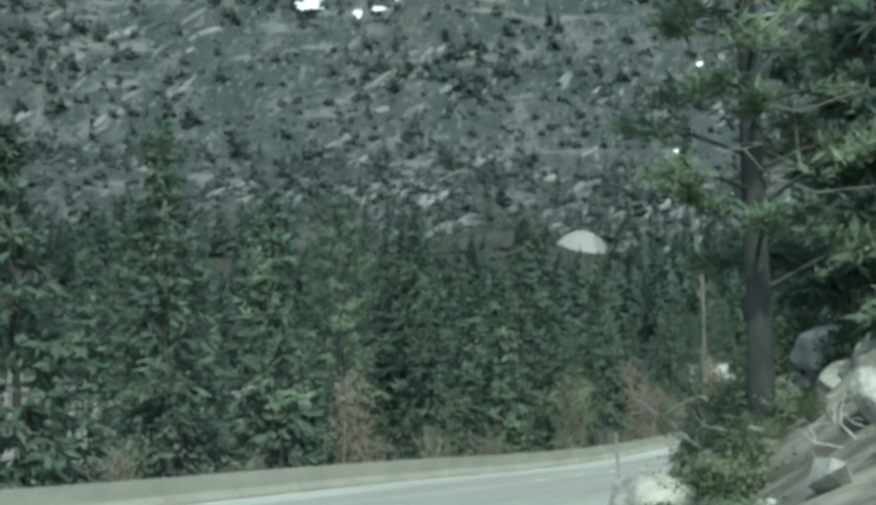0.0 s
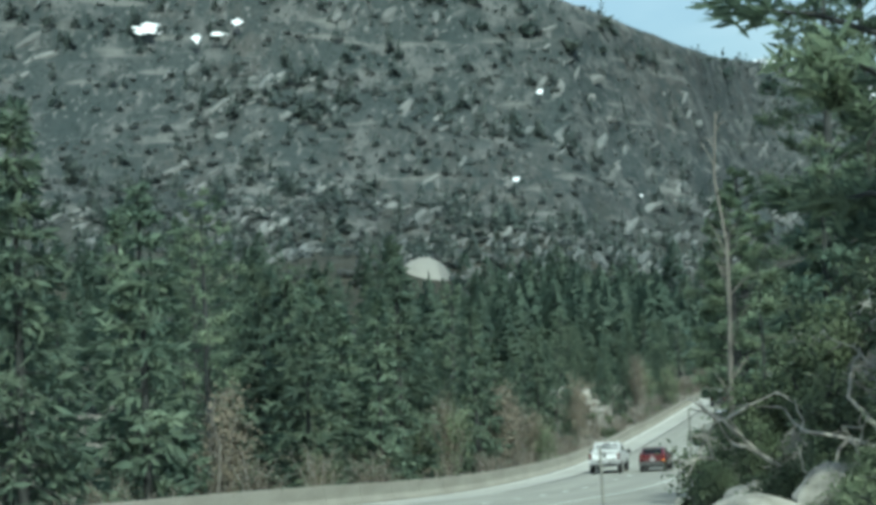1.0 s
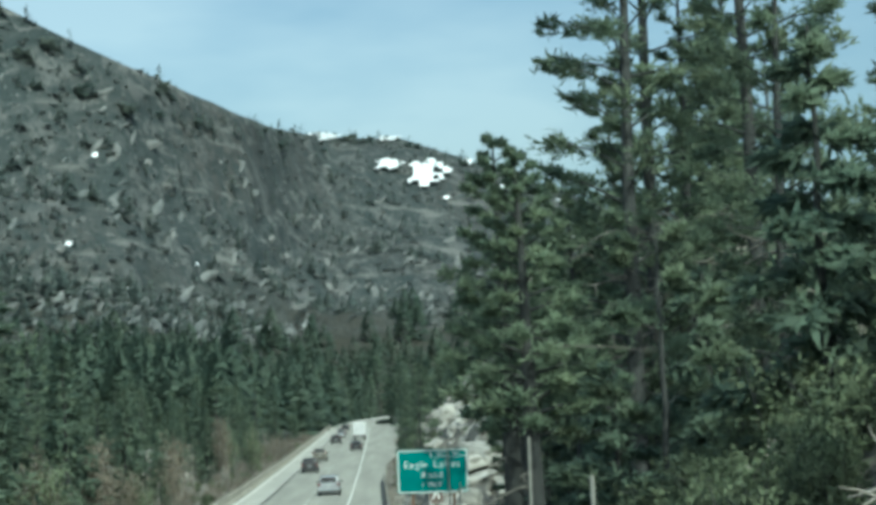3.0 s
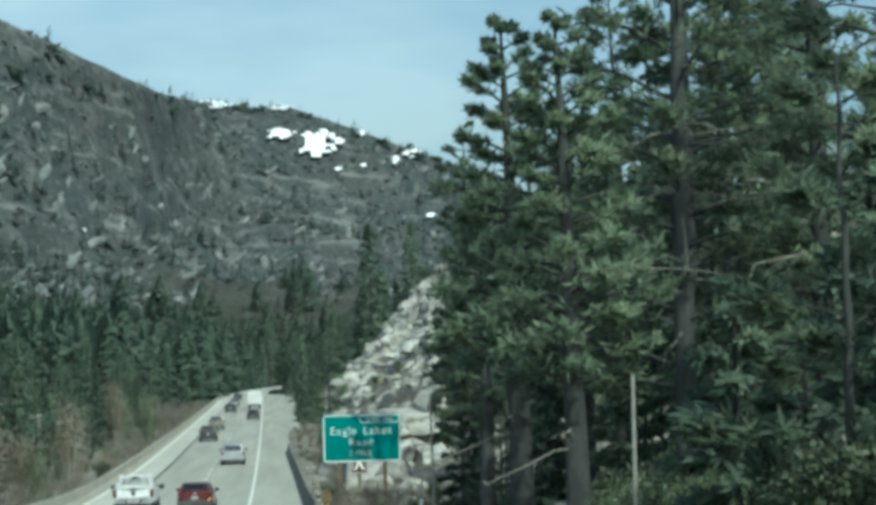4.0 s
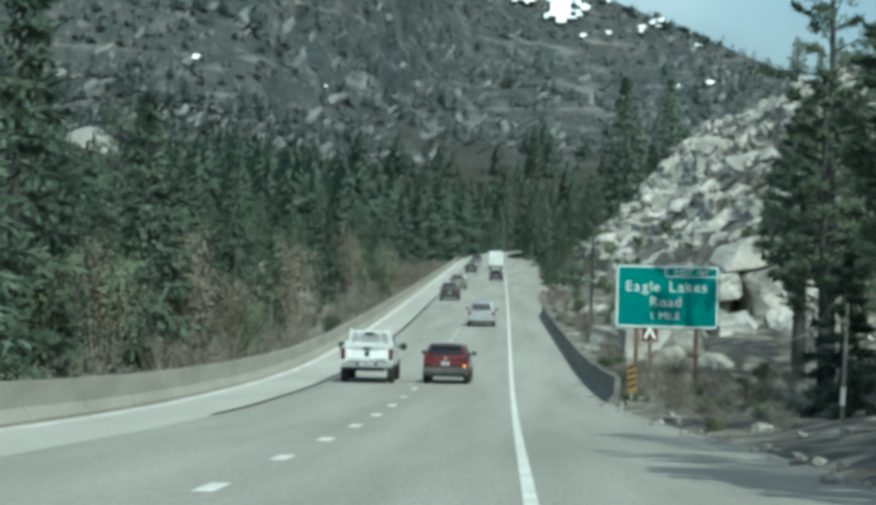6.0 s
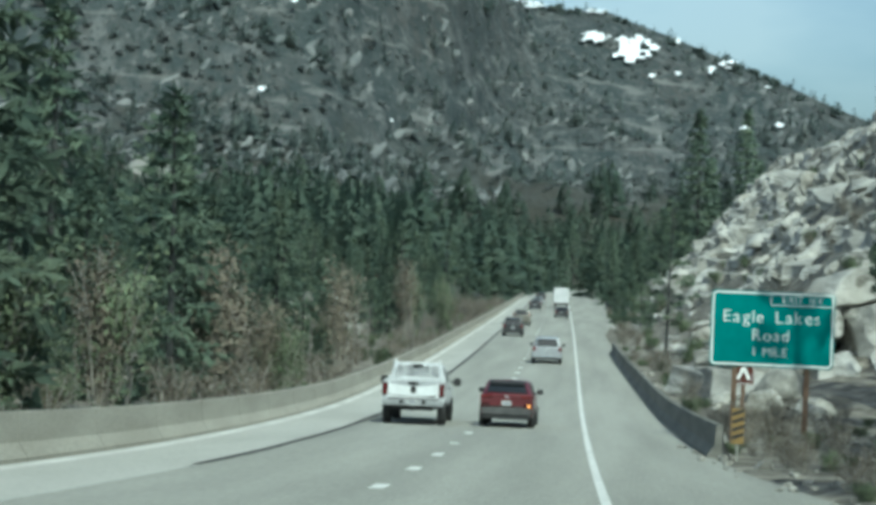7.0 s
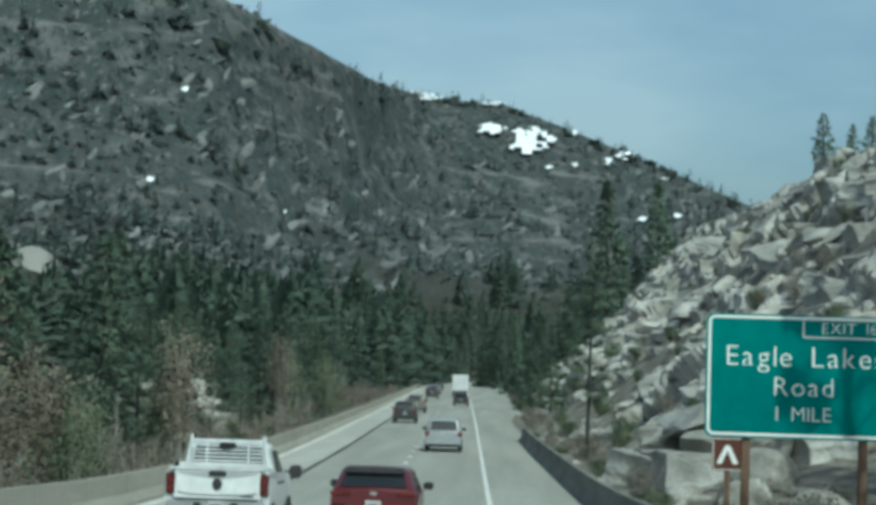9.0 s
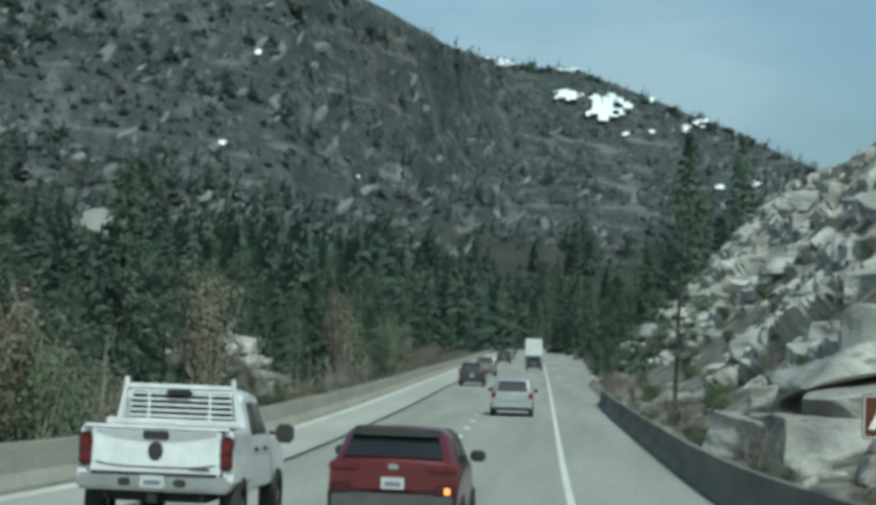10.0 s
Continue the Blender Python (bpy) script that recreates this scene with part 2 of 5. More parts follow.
def part(name, bm, mat, parent, label="", smooth=False, at=None):
    me = bpy.data.meshes.new(name)
    bm.to_mesh(me)
    bm.free()
    me.materials.append(mat)
    if smooth:
        me.polygons.foreach_set("use_smooth", [True] * len(me.polygons))
    return child(name, me, parent, label, at)


def box(w, d, h, at=(0, 0, 0), bevel=0.0):
    bm = bmesh.new()
    bmesh.ops.create_cube(bm, size=1, matrix=Matrix.Translation(at) @ Matrix.Diagonal((w, d, h, 1)))
    if bevel:
        bmesh.ops.bevel(bm, geom=bm.edges[:], offset=bevel, segments=2, affect="EDGES")
    return bm


def grid_faces(nx, ny):
    return [(j * nx + i, j * nx + i + 1, (j + 1) * nx + i + 1, (j + 1) * nx + i) for j in range(ny - 1) for i in range(nx - 1)]


# ground: fine near the road, coarse far out
gx = sorted(set([-4200, -2000, -900, -400] + list(range(-240, -60, 12)) + list(range(-60, -16, 4)) + [-16, -14.5, -13.6]
                + [k * 1.2 for k in range(-10, 40)] + list(range(48, 120, 8)) + [130, 160, 220, 400, 900, 2000, 4200]))
gy = sorted(set([-4200, -1500, -600] + list(range(-300, -160, 20)) + list(range(-160, 300, 3)) + list(range(300, 660, 12)) + [720, 1000, 2000, 4800]))
verts = []
for yy in gy:
    for xx in gx:
        d = max(abs(xx), abs(yy))
        verts.append((xx, yy, ground_height(xx, min(max(yy, -260), 660)) if d < 665 else -12.0))
ground = tagged(new("ground", mesh_of("ground", verts, grid_faces(len(gx), len(gy)), SOIL, True)),
                "brown forest soil with needle duff and pale dust", "ground", kind="structure")


def ribbon(name, left, right, y0, y1, step, mat, lift, label="", category="", parent=None, kind="structure", cols=2):
    """A strip of road surface between two lines, draped on the grade."""
    vs, n = [], int((y1 - y0) / step) + 1
    for k in range(n):
        yy = y0 + k * step
        a, b = left(yy), right(yy)
        for c in range(cols):
            vs.append((a + (b - a) * c / (cols - 1), yy, smooth_grade(yy) + lift))
    me = mesh_of(name, vs, grid_faces(cols, n), mat, True)
    if parent:
        return child(name, me, parent, label)
    return tagged(new(name, me), label, category, kind=kind)


road = ribbon("road", lambda y: edge(y) - 7.3, paved, -260, 656, 4, ASPHALT, 0.0,
              "worn light grey asphalt highway with two lanes and a shoulder", "road", cols=6)
ribbon("median_shoulder", lambda y: edge(y) - 9.9, lambda y: edge(y) - 7.3, -200, 656, 4, SHOULDER, 0.002, "pale concrete median shoulder", parent=road)
ribbon("edge_line", lambda y: edge(y) - 0.08, lambda y: edge(y) + 0.08, -66, 655, 3, PAINT, 0.008, "solid white edge line", parent=road)
ribbon("median_line", lambda y: edge(y) - 9.75, lambda y: edge(y) - 9.42, -200, 656, 4, WORNPAINT, 0.010, "bright band along the barrier foot", parent=road)
ribbon("tar_seam", lambda y: edge(y) - 7.44 + 0.06 * bumpy(0, y, 6, 1.5), lambda y: edge(y) - 7.22 + 0.06 * bumpy(0, y, 5, 2.5), -30, 340, 1, SEAM, 0.012, "dark tar seam", parent=road)
for k in range(60):
    y0 = -64.8 + 7.4 * k
    ribbon("lane_dash", lambda y: edge(y) - 3.67, lambda y: edge(y) - 3.43, y0, y0 + 1.6, 0.8, PAINT, 0.008, parent=road)

# mountainside
AZ, SS = np.linspace(-60, 55, 300), np.linspace(0.0, 1.1, 90)
verts = [tuple(hill_point(a, s)) for s in SS for a in AZ]


def mountain_material():
    """Brush, scree and bare granite mixed over three scales, distance haze in their colours."""
    m = bpy.data.materials.new("brushy_mountainside")
    m.use_nodes = True
    n, l = m.node_tree.nodes, m.node_tree.links
    b = n["Principled BSDF"]
    b.inputs["Roughness"].default_value, b.inputs["Specular IOR Level"].default_value = 0.95, 0.1
    co = n.new("ShaderNodeTexCoord")
    stretch = n.new("ShaderNodeMapping")
    stretch.inputs["Rotation"].default_value = (0, radians(35), 0)
    stretch.inputs["Scale"].default_value = (1.0, 0.5, 0.55)
    l.new(co.outputs["Object"], stretch.inputs[0])

    def noise_at(scale, detail, low, high):
        t = n.new("ShaderNodeTexNoise")
        t.inputs["Scale"].default_value, t.inputs["Detail"].default_value = scale, detail
        l.new(stretch.outputs[0], t.inputs["Vector"])
        r = n.new("ShaderNodeMapRange")
        r.inputs[1].default_value, r.inputs[2].default_value = low, high
        l.new(t.outputs["Fac"], r.inputs[0])
        return r.outputs[0], t.outputs["Fac"]

    def mix(fac, a, c):
        x = n.new("ShaderNodeMix")
        x.data_type = "RGBA"
        l.new(fac, x.inputs[0])
        for i, v in ((6, a), (7, c)):
            if isinstance(v, tuple):
                x.inputs[i].default_value = (*v, 1)
            else:
                l.new(v, x.inputs[i])
        return x.outputs[2]

    brush, _ = noise_at(0.035, 5, 0.40, 0.60)
    rock, raw = noise_at(0.055, 6, 0.53, 0.66)
    patch, _ = noise_at(0.16, 4, 0.42, 0.62)
    c = mix(brush, (0.041, 0.053, 0.054), (0.068, 0.077, 0.077))
    tone, _ = noise_at(0.011, 3, 0.42, 0.60)
    c = mix(tone, c, (0.075, 0.076, 0.073))
    c = mix(patch, c, (0.048, 0.059, 0.060))
    c = mix(rock, c, (0.114, 0.119, 0.118))
    speck, _ = noise_at(0.42, 5, 0.54, 0.64)
    c = mix(speck, c, (0.034, 0.045, 0.044))
    chip, _ = noise_at(0.27, 5, 0.58, 0.66)
    c = mix(chip, c, (0.120, 0.124, 0.122))
    # thin ribs of bare rock that run down the slope
    ribs = n.new("ShaderNodeMapping")
    ribs.inputs["Rotation"].default_value = (0, radians(-38), 0)
    ribs.inputs["Scale"].default_value = (0.16, 0.16, 1.0)
    l.new(co.outputs["Object"], ribs.inputs[0])
    rib = n.new("ShaderNodeTexNoise")
    rib.inputs["Scale"].default_value, rib.inputs["Detail"].default_value = 0.11, 4
    l.new(ribs.outputs[0], rib.inputs["Vector"])
    thin_rib = n.new("ShaderNodeMapRange")
    thin_rib.inputs[1].default_value, thin_rib.inputs[2].default_value, thin_rib.inputs[4].default_value = 0.58, 0.68, 0.85
    l.new(rib.outputs["Fac"], thin_rib.inputs[0])
    c = mix(thin_rib.outputs[0], c, (0.155, 0.158, 0.152))
    # valley floor under the closed woods: needle duff, with tree shade in its colour
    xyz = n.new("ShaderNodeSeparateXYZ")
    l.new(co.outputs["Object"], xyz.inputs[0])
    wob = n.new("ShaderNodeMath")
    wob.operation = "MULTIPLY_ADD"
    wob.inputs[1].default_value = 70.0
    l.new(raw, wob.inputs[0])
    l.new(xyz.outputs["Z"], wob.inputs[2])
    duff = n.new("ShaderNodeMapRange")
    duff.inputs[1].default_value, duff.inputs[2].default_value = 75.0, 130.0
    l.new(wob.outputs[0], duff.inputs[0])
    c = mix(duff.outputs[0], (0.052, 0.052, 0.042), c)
    l.new(c, b.inputs["Base Color"])
    bp = n.new("ShaderNodeBump")
    bp.inputs["Strength"].default_value, bp.inputs["Distance"].default_value = 1.0, 9.0
    l.new(raw, bp.inputs["Height"])
    l.new(bp.outputs[0], b.inputs["Normal"])
    return m


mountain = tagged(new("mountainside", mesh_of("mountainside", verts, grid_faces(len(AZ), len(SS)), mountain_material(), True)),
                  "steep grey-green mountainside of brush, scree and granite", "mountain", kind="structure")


# ---- trees ----
def tube(verts, faces, pts, radii, sides=7):
    """A bent tapering tube through the points."""
    first = len(verts)
    run = (Vector(pts[-1]) - Vector(pts[0])).normalized()
    ref = Vector((1, 0.13, 0)) if abs(run.x) < 0.7 else Vector((0, 1, 0.13))
    for k, (p, r) in enumerate(zip(pts, radii)):
        way = (Vector(pts[min(len(pts) - 1, k + 1)]) - Vector(pts[max(0, k - 1)])).normalized()
        e1 = way.cross(ref).normalized()
        e2 = way.cross(e1)
        for i in range(sides):
            w = 2 * math.pi * i / sides
            verts.append(tuple(Vector(p) + (e1 * math.cos(w) + e2 * math.sin(w)) * r))
    for k in range(len(pts) - 1):
        for i in range(sides):
            j = (i + 1) % sides
            faces.append((first + k * sides + i, first + k * sides + j, first + (k + 1) * sides + j, first + (k + 1) * sides + i))


def tuft(verts, faces, p, way, size, rnd, blades, wide=0.22, spread=0.9):
    """A spray of needles: flat pointed blades that fan out round a way."""
    for _ in range(blades):
        d = Vector(way) + Vector((rnd.gauss(0, spread), rnd.gauss(0, spread), rnd.gauss(0, spread * 0.7)))
        d.normalize()
        s = d.cross(Vector((rnd.gauss(0, 1), rnd.gauss(0, 1), rnd.gauss(0, 1))))
        s.normalize()
        ln = size * rnd.uniform(0.6, 1.25)
        w = ln * wide * rnd.uniform(0.7, 1.3)
        k = len(verts)
        p = Vector(p)
        verts += [tuple(p - d * ln * 0.15), tuple(p + d * ln * 0.45 + s * w), tuple(p + d * ln), tuple(p + d * ln * 0.45 - s * w)]
        faces.append((k, k + 1, k + 2, k + 3))


def conifer(name, height, spread, bare, seed, kind, tufts=900, blades=3, size=0.55, label="", girth=None, dead=0, pale=False):
    """A pine (tufts at the branch ends, open crown) or fir (drooping sprays in whorls); an Empty with trunk and crown."""
    rnd = random.Random(seed)
    tv, tf, cv, cf, limbs = [], [], [], [], []
    r0 = girth or height * 0.014
    lean = (rnd.uniform(-0.02, 0.02) * height, rnd.uniform(-0.02, 0.02) * height)
    n = 9
    spine = [Vector((lean[0] * (k / n) ** 2 + 0.03 * rnd.uniform(-1, 1), lean[1] * (k / n) ** 2 + 0.03 * rnd.uniform(-1, 1), height * k / n - 0.3 * (k == 0))) for k in range(n + 1)]
    tube(tv, tf, spine, [r0 * (1.08 if k == 0 else 1) * (1 - k / n) ** 0.8 + 0.015 for k in range(n + 1)], 9)

    def on_trunk(h):
        k = min(n - 1, int(h / height * n))
        return spine[k].lerp(spine[k + 1], h / height * n - k)

    count = int(height * (3.2 if kind == "pine" else 5.0))
    per = max(2, tufts // count)
    for b in range(count):
        f = (b + rnd.random()) / count
        f = bare + (1 - bare) * f
        h = f * height * 0.985
        top = (f - bare) / (1 - bare)
        if kind == "fir":
            ln = spread * (1 - top) ** 0.85 * rnd.uniform(0.55, 1.12) + 0.15
            rise = -0.28 + 0.5 * top
        elif kind == "dense":
            ln = spread * (1 - top) ** 0.7 * min(1.0, 0.55 + 2.2 * top) * rnd.uniform(0.6, 1.1) + 0.12
            rise = rnd.uniform(-0.1, 0.25) + 0.3 * top
        else:
            ln = spread * (0.35 + 0.75 * math.sin(math.pi * min(1, 0.28 + top * 0.74))) * rnd.uniform(0.45, 1.15)
            rise = rnd.uniform(-0.15, 0.35) + 0.25 * top
        az = b * 2.399 + rnd.uniform(-0.5, 0.5)
        if kind == "fir" and f < 0.9 and spread > 2.4:
            h = round(h / 0.95) * 0.95 + rnd.gauss(0, 0.07)
        out = Vector((math.cos(az), math.sin(az), rise)).normalized()
        base = on_trunk(h)
        tip = base + out * ln + Vector((0, 0, (-0.12 if kind == "fir" else 0.10) * ln))
        mid = base.lerp(tip, 0.5) + Vector((0, 0, 0.06 * ln))
        rb = max(0.012, r0 * 0.22 * (1 - 0.6 * top))
        tube(tv, tf, [base, mid, tip], [rb, rb * 0.7, 0.008], 4)
        for k in range(per):
            g = rnd.uniform(0.22, 1.05) if kind == "fir" else rnd.choice((rnd.uniform(0.45, 1.05), rnd.uniform(0.75, 1.08)))
            side = out.cross(Vector((0, 0, 1))) * rnd.gauss(0, 0.17 * ln * (1.1 - 0.5 * g))
            p = base.lerp(tip, g) + side + Vector((0, 0, rnd.gauss(0, 0.05 * ln)))
            way = out + side * (1.2 / max(ln, 0.3)) + Vector((0, 0, -0.25 if kind == "fir" else 0.35))
            tuft(cv, cf, p, way, size * (0.65 + 0.35 * (1 - top)), rnd, blades, 0.13 if kind == "fir" else 0.10)
    for b in range(dead):
        h = rnd.uniform(0.20, max(0.24, bare + 0.28)) * height
        az = rnd.uniform(0, 6.28)
        ln = rnd.uniform(0.8, 2.6)
        base = on_trunk(h)
        p1 = base + Vector((math.cos(az), math.sin(az), rnd.uniform(-0.3, 0.2))) * ln * 0.5
        p2 = p1 + Vector((math.cos(az + rnd.uniform(-0.8, 0.8)), math.sin(az + rnd.uniform(-0.8, 0.8)), rnd.uniform(-0.5, 0.5))) * ln * 0.5
        if not pale:
            tube(tv, tf, [base, p1, p2], [0.04, 0.028, 0.01], 5)
            continue
        dv, df = [], []
        p3 = p2 + Vector((rnd.gauss(0, 0.35), rnd.gauss(0, 0.35), rnd.gauss(-0.15, 0.35)))
        tube(dv, df, [base, base.lerp(p1, 0.5) + Vector((0, 0, 0.1)), p1, p2, p3], [0.030, 0.026, 0.022, 0.016, 0.006], 5)
        for q in (p1, p2):
            s = q + Vector((rnd.gauss(0, 0.45), rnd.gauss(0, 0.45), rnd.gauss(0, 0.35)))
            tube(dv, df, [q, q.lerp(s, 0.5) + Vector((0, 0, 0.06)), s], [0.017, 0.012, 0.005], 4)
        limbs.append(mesh_of("dead_limb", dv, df, PALEBARK, True))
    root = new(name)
    for me in limbs:
        child("dead_limb", me, root, "bleached leafless limb")
    child("trunk", mesh_of("trunk", tv, tf, BARK, True), root)
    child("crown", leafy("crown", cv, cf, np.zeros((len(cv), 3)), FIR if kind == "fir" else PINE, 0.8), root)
    return tagged(root, label, "tree")


def shrub(name, tall, wide, seed, mat, twig, stems=14, leaves=500, size=0.16, label=""):
    rnd = random.Random(seed)
    tv, tf, cv, cf = [], [], [], []
    for _ in range(stems):
        az, lean = rnd.uniform(0, 6.28), rnd.uniform(0.1, 0.95)
        tip = Vector((math.cos(az) * lean * wide, math.sin(az) * lean * wide, tall * rnd.uniform(0.55, 1.05)))
        root = Vector((math.cos(az), math.sin(az), 0)) * rnd.uniform(0, 0.18) - Vector((0, 0, 0.25))
        mid = root.lerp(tip, 0.5) + Vector((rnd.gauss(0, 0.1), rnd.gauss(0, 0.1), 0.12 * tall))
        tube(tv, tf, [root, mid, tip], [0.028, 0.018, 0.006], 4)
        for k in range(3):
            p = mid.lerp(tip, rnd.random())
            q = p + Vector((rnd.gauss(0, 0.3), rnd.gauss(0, 0.3), rnd.uniform(0.1, 0.5))) * wide * 0.6
            tube(tv, tf, [p, q], [0.012, 0.004], 3)
        for k in range(leaves // stems):
            p = root.lerp(mid, rnd.uniform(0.4, 1)) if rnd.random() < 0.3 else mid.lerp(tip, rnd.random())
            p = p + Vector((rnd.gauss(0, 0.22), rnd.gauss(0, 0.22), rnd.gauss(0, 0.16))) * wide * 0.8
            tuft(cv, cf, p, (0, 0, 0.7), size, rnd, 1, 0.24, 1.0)
    root = new(name)
    child("branching", mesh_of("branching", tv, tf, twig), root)
    child("foliage", leafy("foliage", cv, cf, np.zeros((len(cv), 3)), mat, 0.8), root)
    return tagged(root, label, "shrub")


def plant(ob, x, y, turn=0.0, size=1.0, sink=0.1, tall=1.0):
    m = pose(x, y, ground_height(x, min(y, 660)) - sink, 0, 0, turn) @ Matrix.Diagonal((size, size, size * tall, 1))
    return copy_thing(ob, m)


def first(ob, x, y, turn=0.0, size=1.0, sink=0.1):
    ob.matrix_basis = pose(x, y, ground_height(x, min(y, 660)) - sink, 0, 0, turn) @ Matrix.Diagonal((size, size, size, 1))
    return ob


wood = random.Random(11)
firs = [conifer("fir_tree", 19, 3.7, 0.06, 21, "fir", 1500, 2, 1.0, "tall dense dark green fir behind the barrier"),
        conifer("fir_tree", 16, 3.1, 0.04, 22, "fir", 1300, 2, 0.92, "slender dark green fir behind the barrier"),
        conifer("cedar_tree", 14, 3.2, 0.05, 23, "fir", 1200, 2, 0.92, "bushy olive green cedar behind the barrier")]
pines = [conifer("pine_tree", 21, 3.3, 0.28, 31, "pine", 1500, 3, 0.60, "tall open-crowned green pine with bare lower trunk", dead=6),
         conifer("pine_tree", 17, 2.8, 0.2, 32, "pine", 1300, 3, 0.55, "middle-sized green pine with bare lower trunk", dead=6)]
kinds = firs + pines
placed = set()


def forest(count, y0, y1, out0, out1, small, large, group, side=-1, mix=(0, 0, 1, 1, 2, 3, 4), power=1.3):
    for _ in range(count):
        yy = wood.uniform(y0, y1)
        out = out0 + (out1 - out0) * wood.random() ** power
        xx = edge(yy) + side * out
        if 88 < yy < 124 and -37 < xx < -14 and abs((xx + 4) / (yy + 60) + 0.146) < 0.045:
            continue  # the open ground before the outcrop
        ob = kinds[wood.choice(mix)]
        args = (xx, yy, wood.uniform(0, 360), wood.uniform(small, large))
        t = first(ob, *args) if ob.name not in placed else plant(ob, *args)
        placed.add(ob.name)
        tagged(t, group=group)


forest(44, -100, 20, 15, 46, 0.7, 1.0, "roadside forest")
forest(34, 15, 75, 19, 60, 0.62, 0.95, "roadside forest")
forest(75, 60, 200, 15, 75, 0.36, 0.66, "roadside forest")
forest(60, 190, 420, 14, 90, 0.45, 0.85, "roadside forest")
forest(34, 240, 470, 8, 60, 0.6, 1.0, "trees beyond the rock slope", 1)
forest(60, 662, 700, -90, 110, 0.8, 1.2, "trees where the road bends away", -1, power=1.0)
forest(36, 400, 640, 13, 60, 0.7, 1.1, "trees where the road bends away", -1)
forest(36, 400, 640, 7, 60, 0.7, 1.1, "trees where the road bends away", 1)

for k, (x, y, size) in enumerate([(11.7, 264, 1.5), (9.3, 272, 1.05), (14.2, 280, 1.3), (17, 275, 1.15), (6.8, 284, 0.9), (4.6, 300, 0.8), (19.5, 268, 1.3), (12.5, 300, 1.2), (8, 310, 1.0), (22, 272, 1.2), (3.2, 318, 0.8)]):
    tagged(plant(firs[k % 2], x, y, 67 * k, size), "tall dark green fir beyond the rock slope", group="trees beyond the rock slope")
for k, (x, y, size) in enumerate([(-31.5, 36, 1.15), (-35, 40, 1.0)]):
    tagged(plant(firs[k], x, y, 41 * k, size), "tall dense dark green fir behind the barrier", group="roadside forest")

# right-hand wood beside the side road
near = [conifer("big_pine", 21, 2.4, 0.14, 41, "pine", 3300, 4, 0.38, "big dark green pine with a thick straight trunk", girth=0.25, dead=16, pale=True),
        conifer("big_pine", 18, 2.6, 0.20, 42, "pine", 3000, 4, 0.38, "green pine with long bare lower limbs", girth=0.20, dead=18, pale=True),
        conifer("dense_pine", 12, 2.25, 0.33, 43, "dense", 2100, 6, 0.34, "dense pointed green pine beside the side road", girth=0.29, dead=3, pale=True),
        conifer("young_pine", 6.5, 1.7, 0.05, 44, "pine", 1500, 4, 0.36, "young olive green pine among the undergrowth", girth=0.07),
        conifer("young_fir", 5.0, 1.5, 0.03, 45, "fir", 1500, 4, 0.34, "young bushy green fir among the undergrowth", girth=0.06)]
spots = [(2, 3.8, -59.5, 0, 1.0), (0, 6.9, -62.6, 90, 1.0), (2, 6.5, -50, 40, 0.9), (0, 12, -46, 120, 0.9),
         (2, 9.5, -38, 10, 1.1), (1, 7.6, -27, 60, 0.9), (0, 6.9, -9, 240, 0.85), (2, 13, -28, 150, 1.2),
         (0, 8.75, -112, 20, 0.82), (2, 11.5, -76, 310, 1.0),
         (1, 20, -34, 45, 1.0), (0, 18, -26, 45, 1.0), (1, 25, -20, 45, 1.0), (2, 16, -16, 45, 1.4), (1, 23, 4, 45, 1.0), (0, 28, -6, 45, 1.0), (0, 29, 18, 45, 1.0), (2, 9.8, 22, 220, 1.1),
         (1, 12, 8, 20, 1.0), (2, 21, -8, 20, 1.4), (0, 16, 16, 77, 1.0), (1, 9.5, -4, 140, 0.9), (2, 8.6, 12, 100, 1.0),
         (1, 1.4, 84, 60, 0.72), (2, 25.5, 150, 0, 0.62), (2, 28, 149, 80, 0.52), (2, 31, 156, 120, 0.66), (1, 33, 152, 120, 0.42)]
spots += [(2, 5.4, -33, 130, 1.0), (2, 7.6, -22, 60, 1.0), (2, 9.5, -29, 200, 1.1), (2, 6.2, -13, 20, 0.9), (2, 10.5, -17, 80, 1.15)]
spots += [(2, 3.9, -68, 15, 0.85), (0, 8.3, -56, 200, 1.1), (0, 10.8, -59, 300, 1.1), (3, 5.4, -81, 0, 0.9), (4, 6.6, -78, 40, 1.1), (4, 5.0, -76.5, 90, 0.8), (4, 7.2, -86, 10, 1.1), (3, 10.4, -108.5, 30, 1.25), (2, 10.3, -103.5, 80, 0.9), (4, 11.0, -110.5, 0, 1.3), (3, 9.0, -101, 0, 1.2)]
spots += [(1, 9.8, -68, 75, 1.0), (0, 9.6, -54, 20, 0.85), (1, 8.4, -46, 250, 0.95), (2, 11.3, -50, 10, 1.3),
          (1, 14.5, -42, 190, 1.1), (3, 10.6, -98, 10, 1.0)]
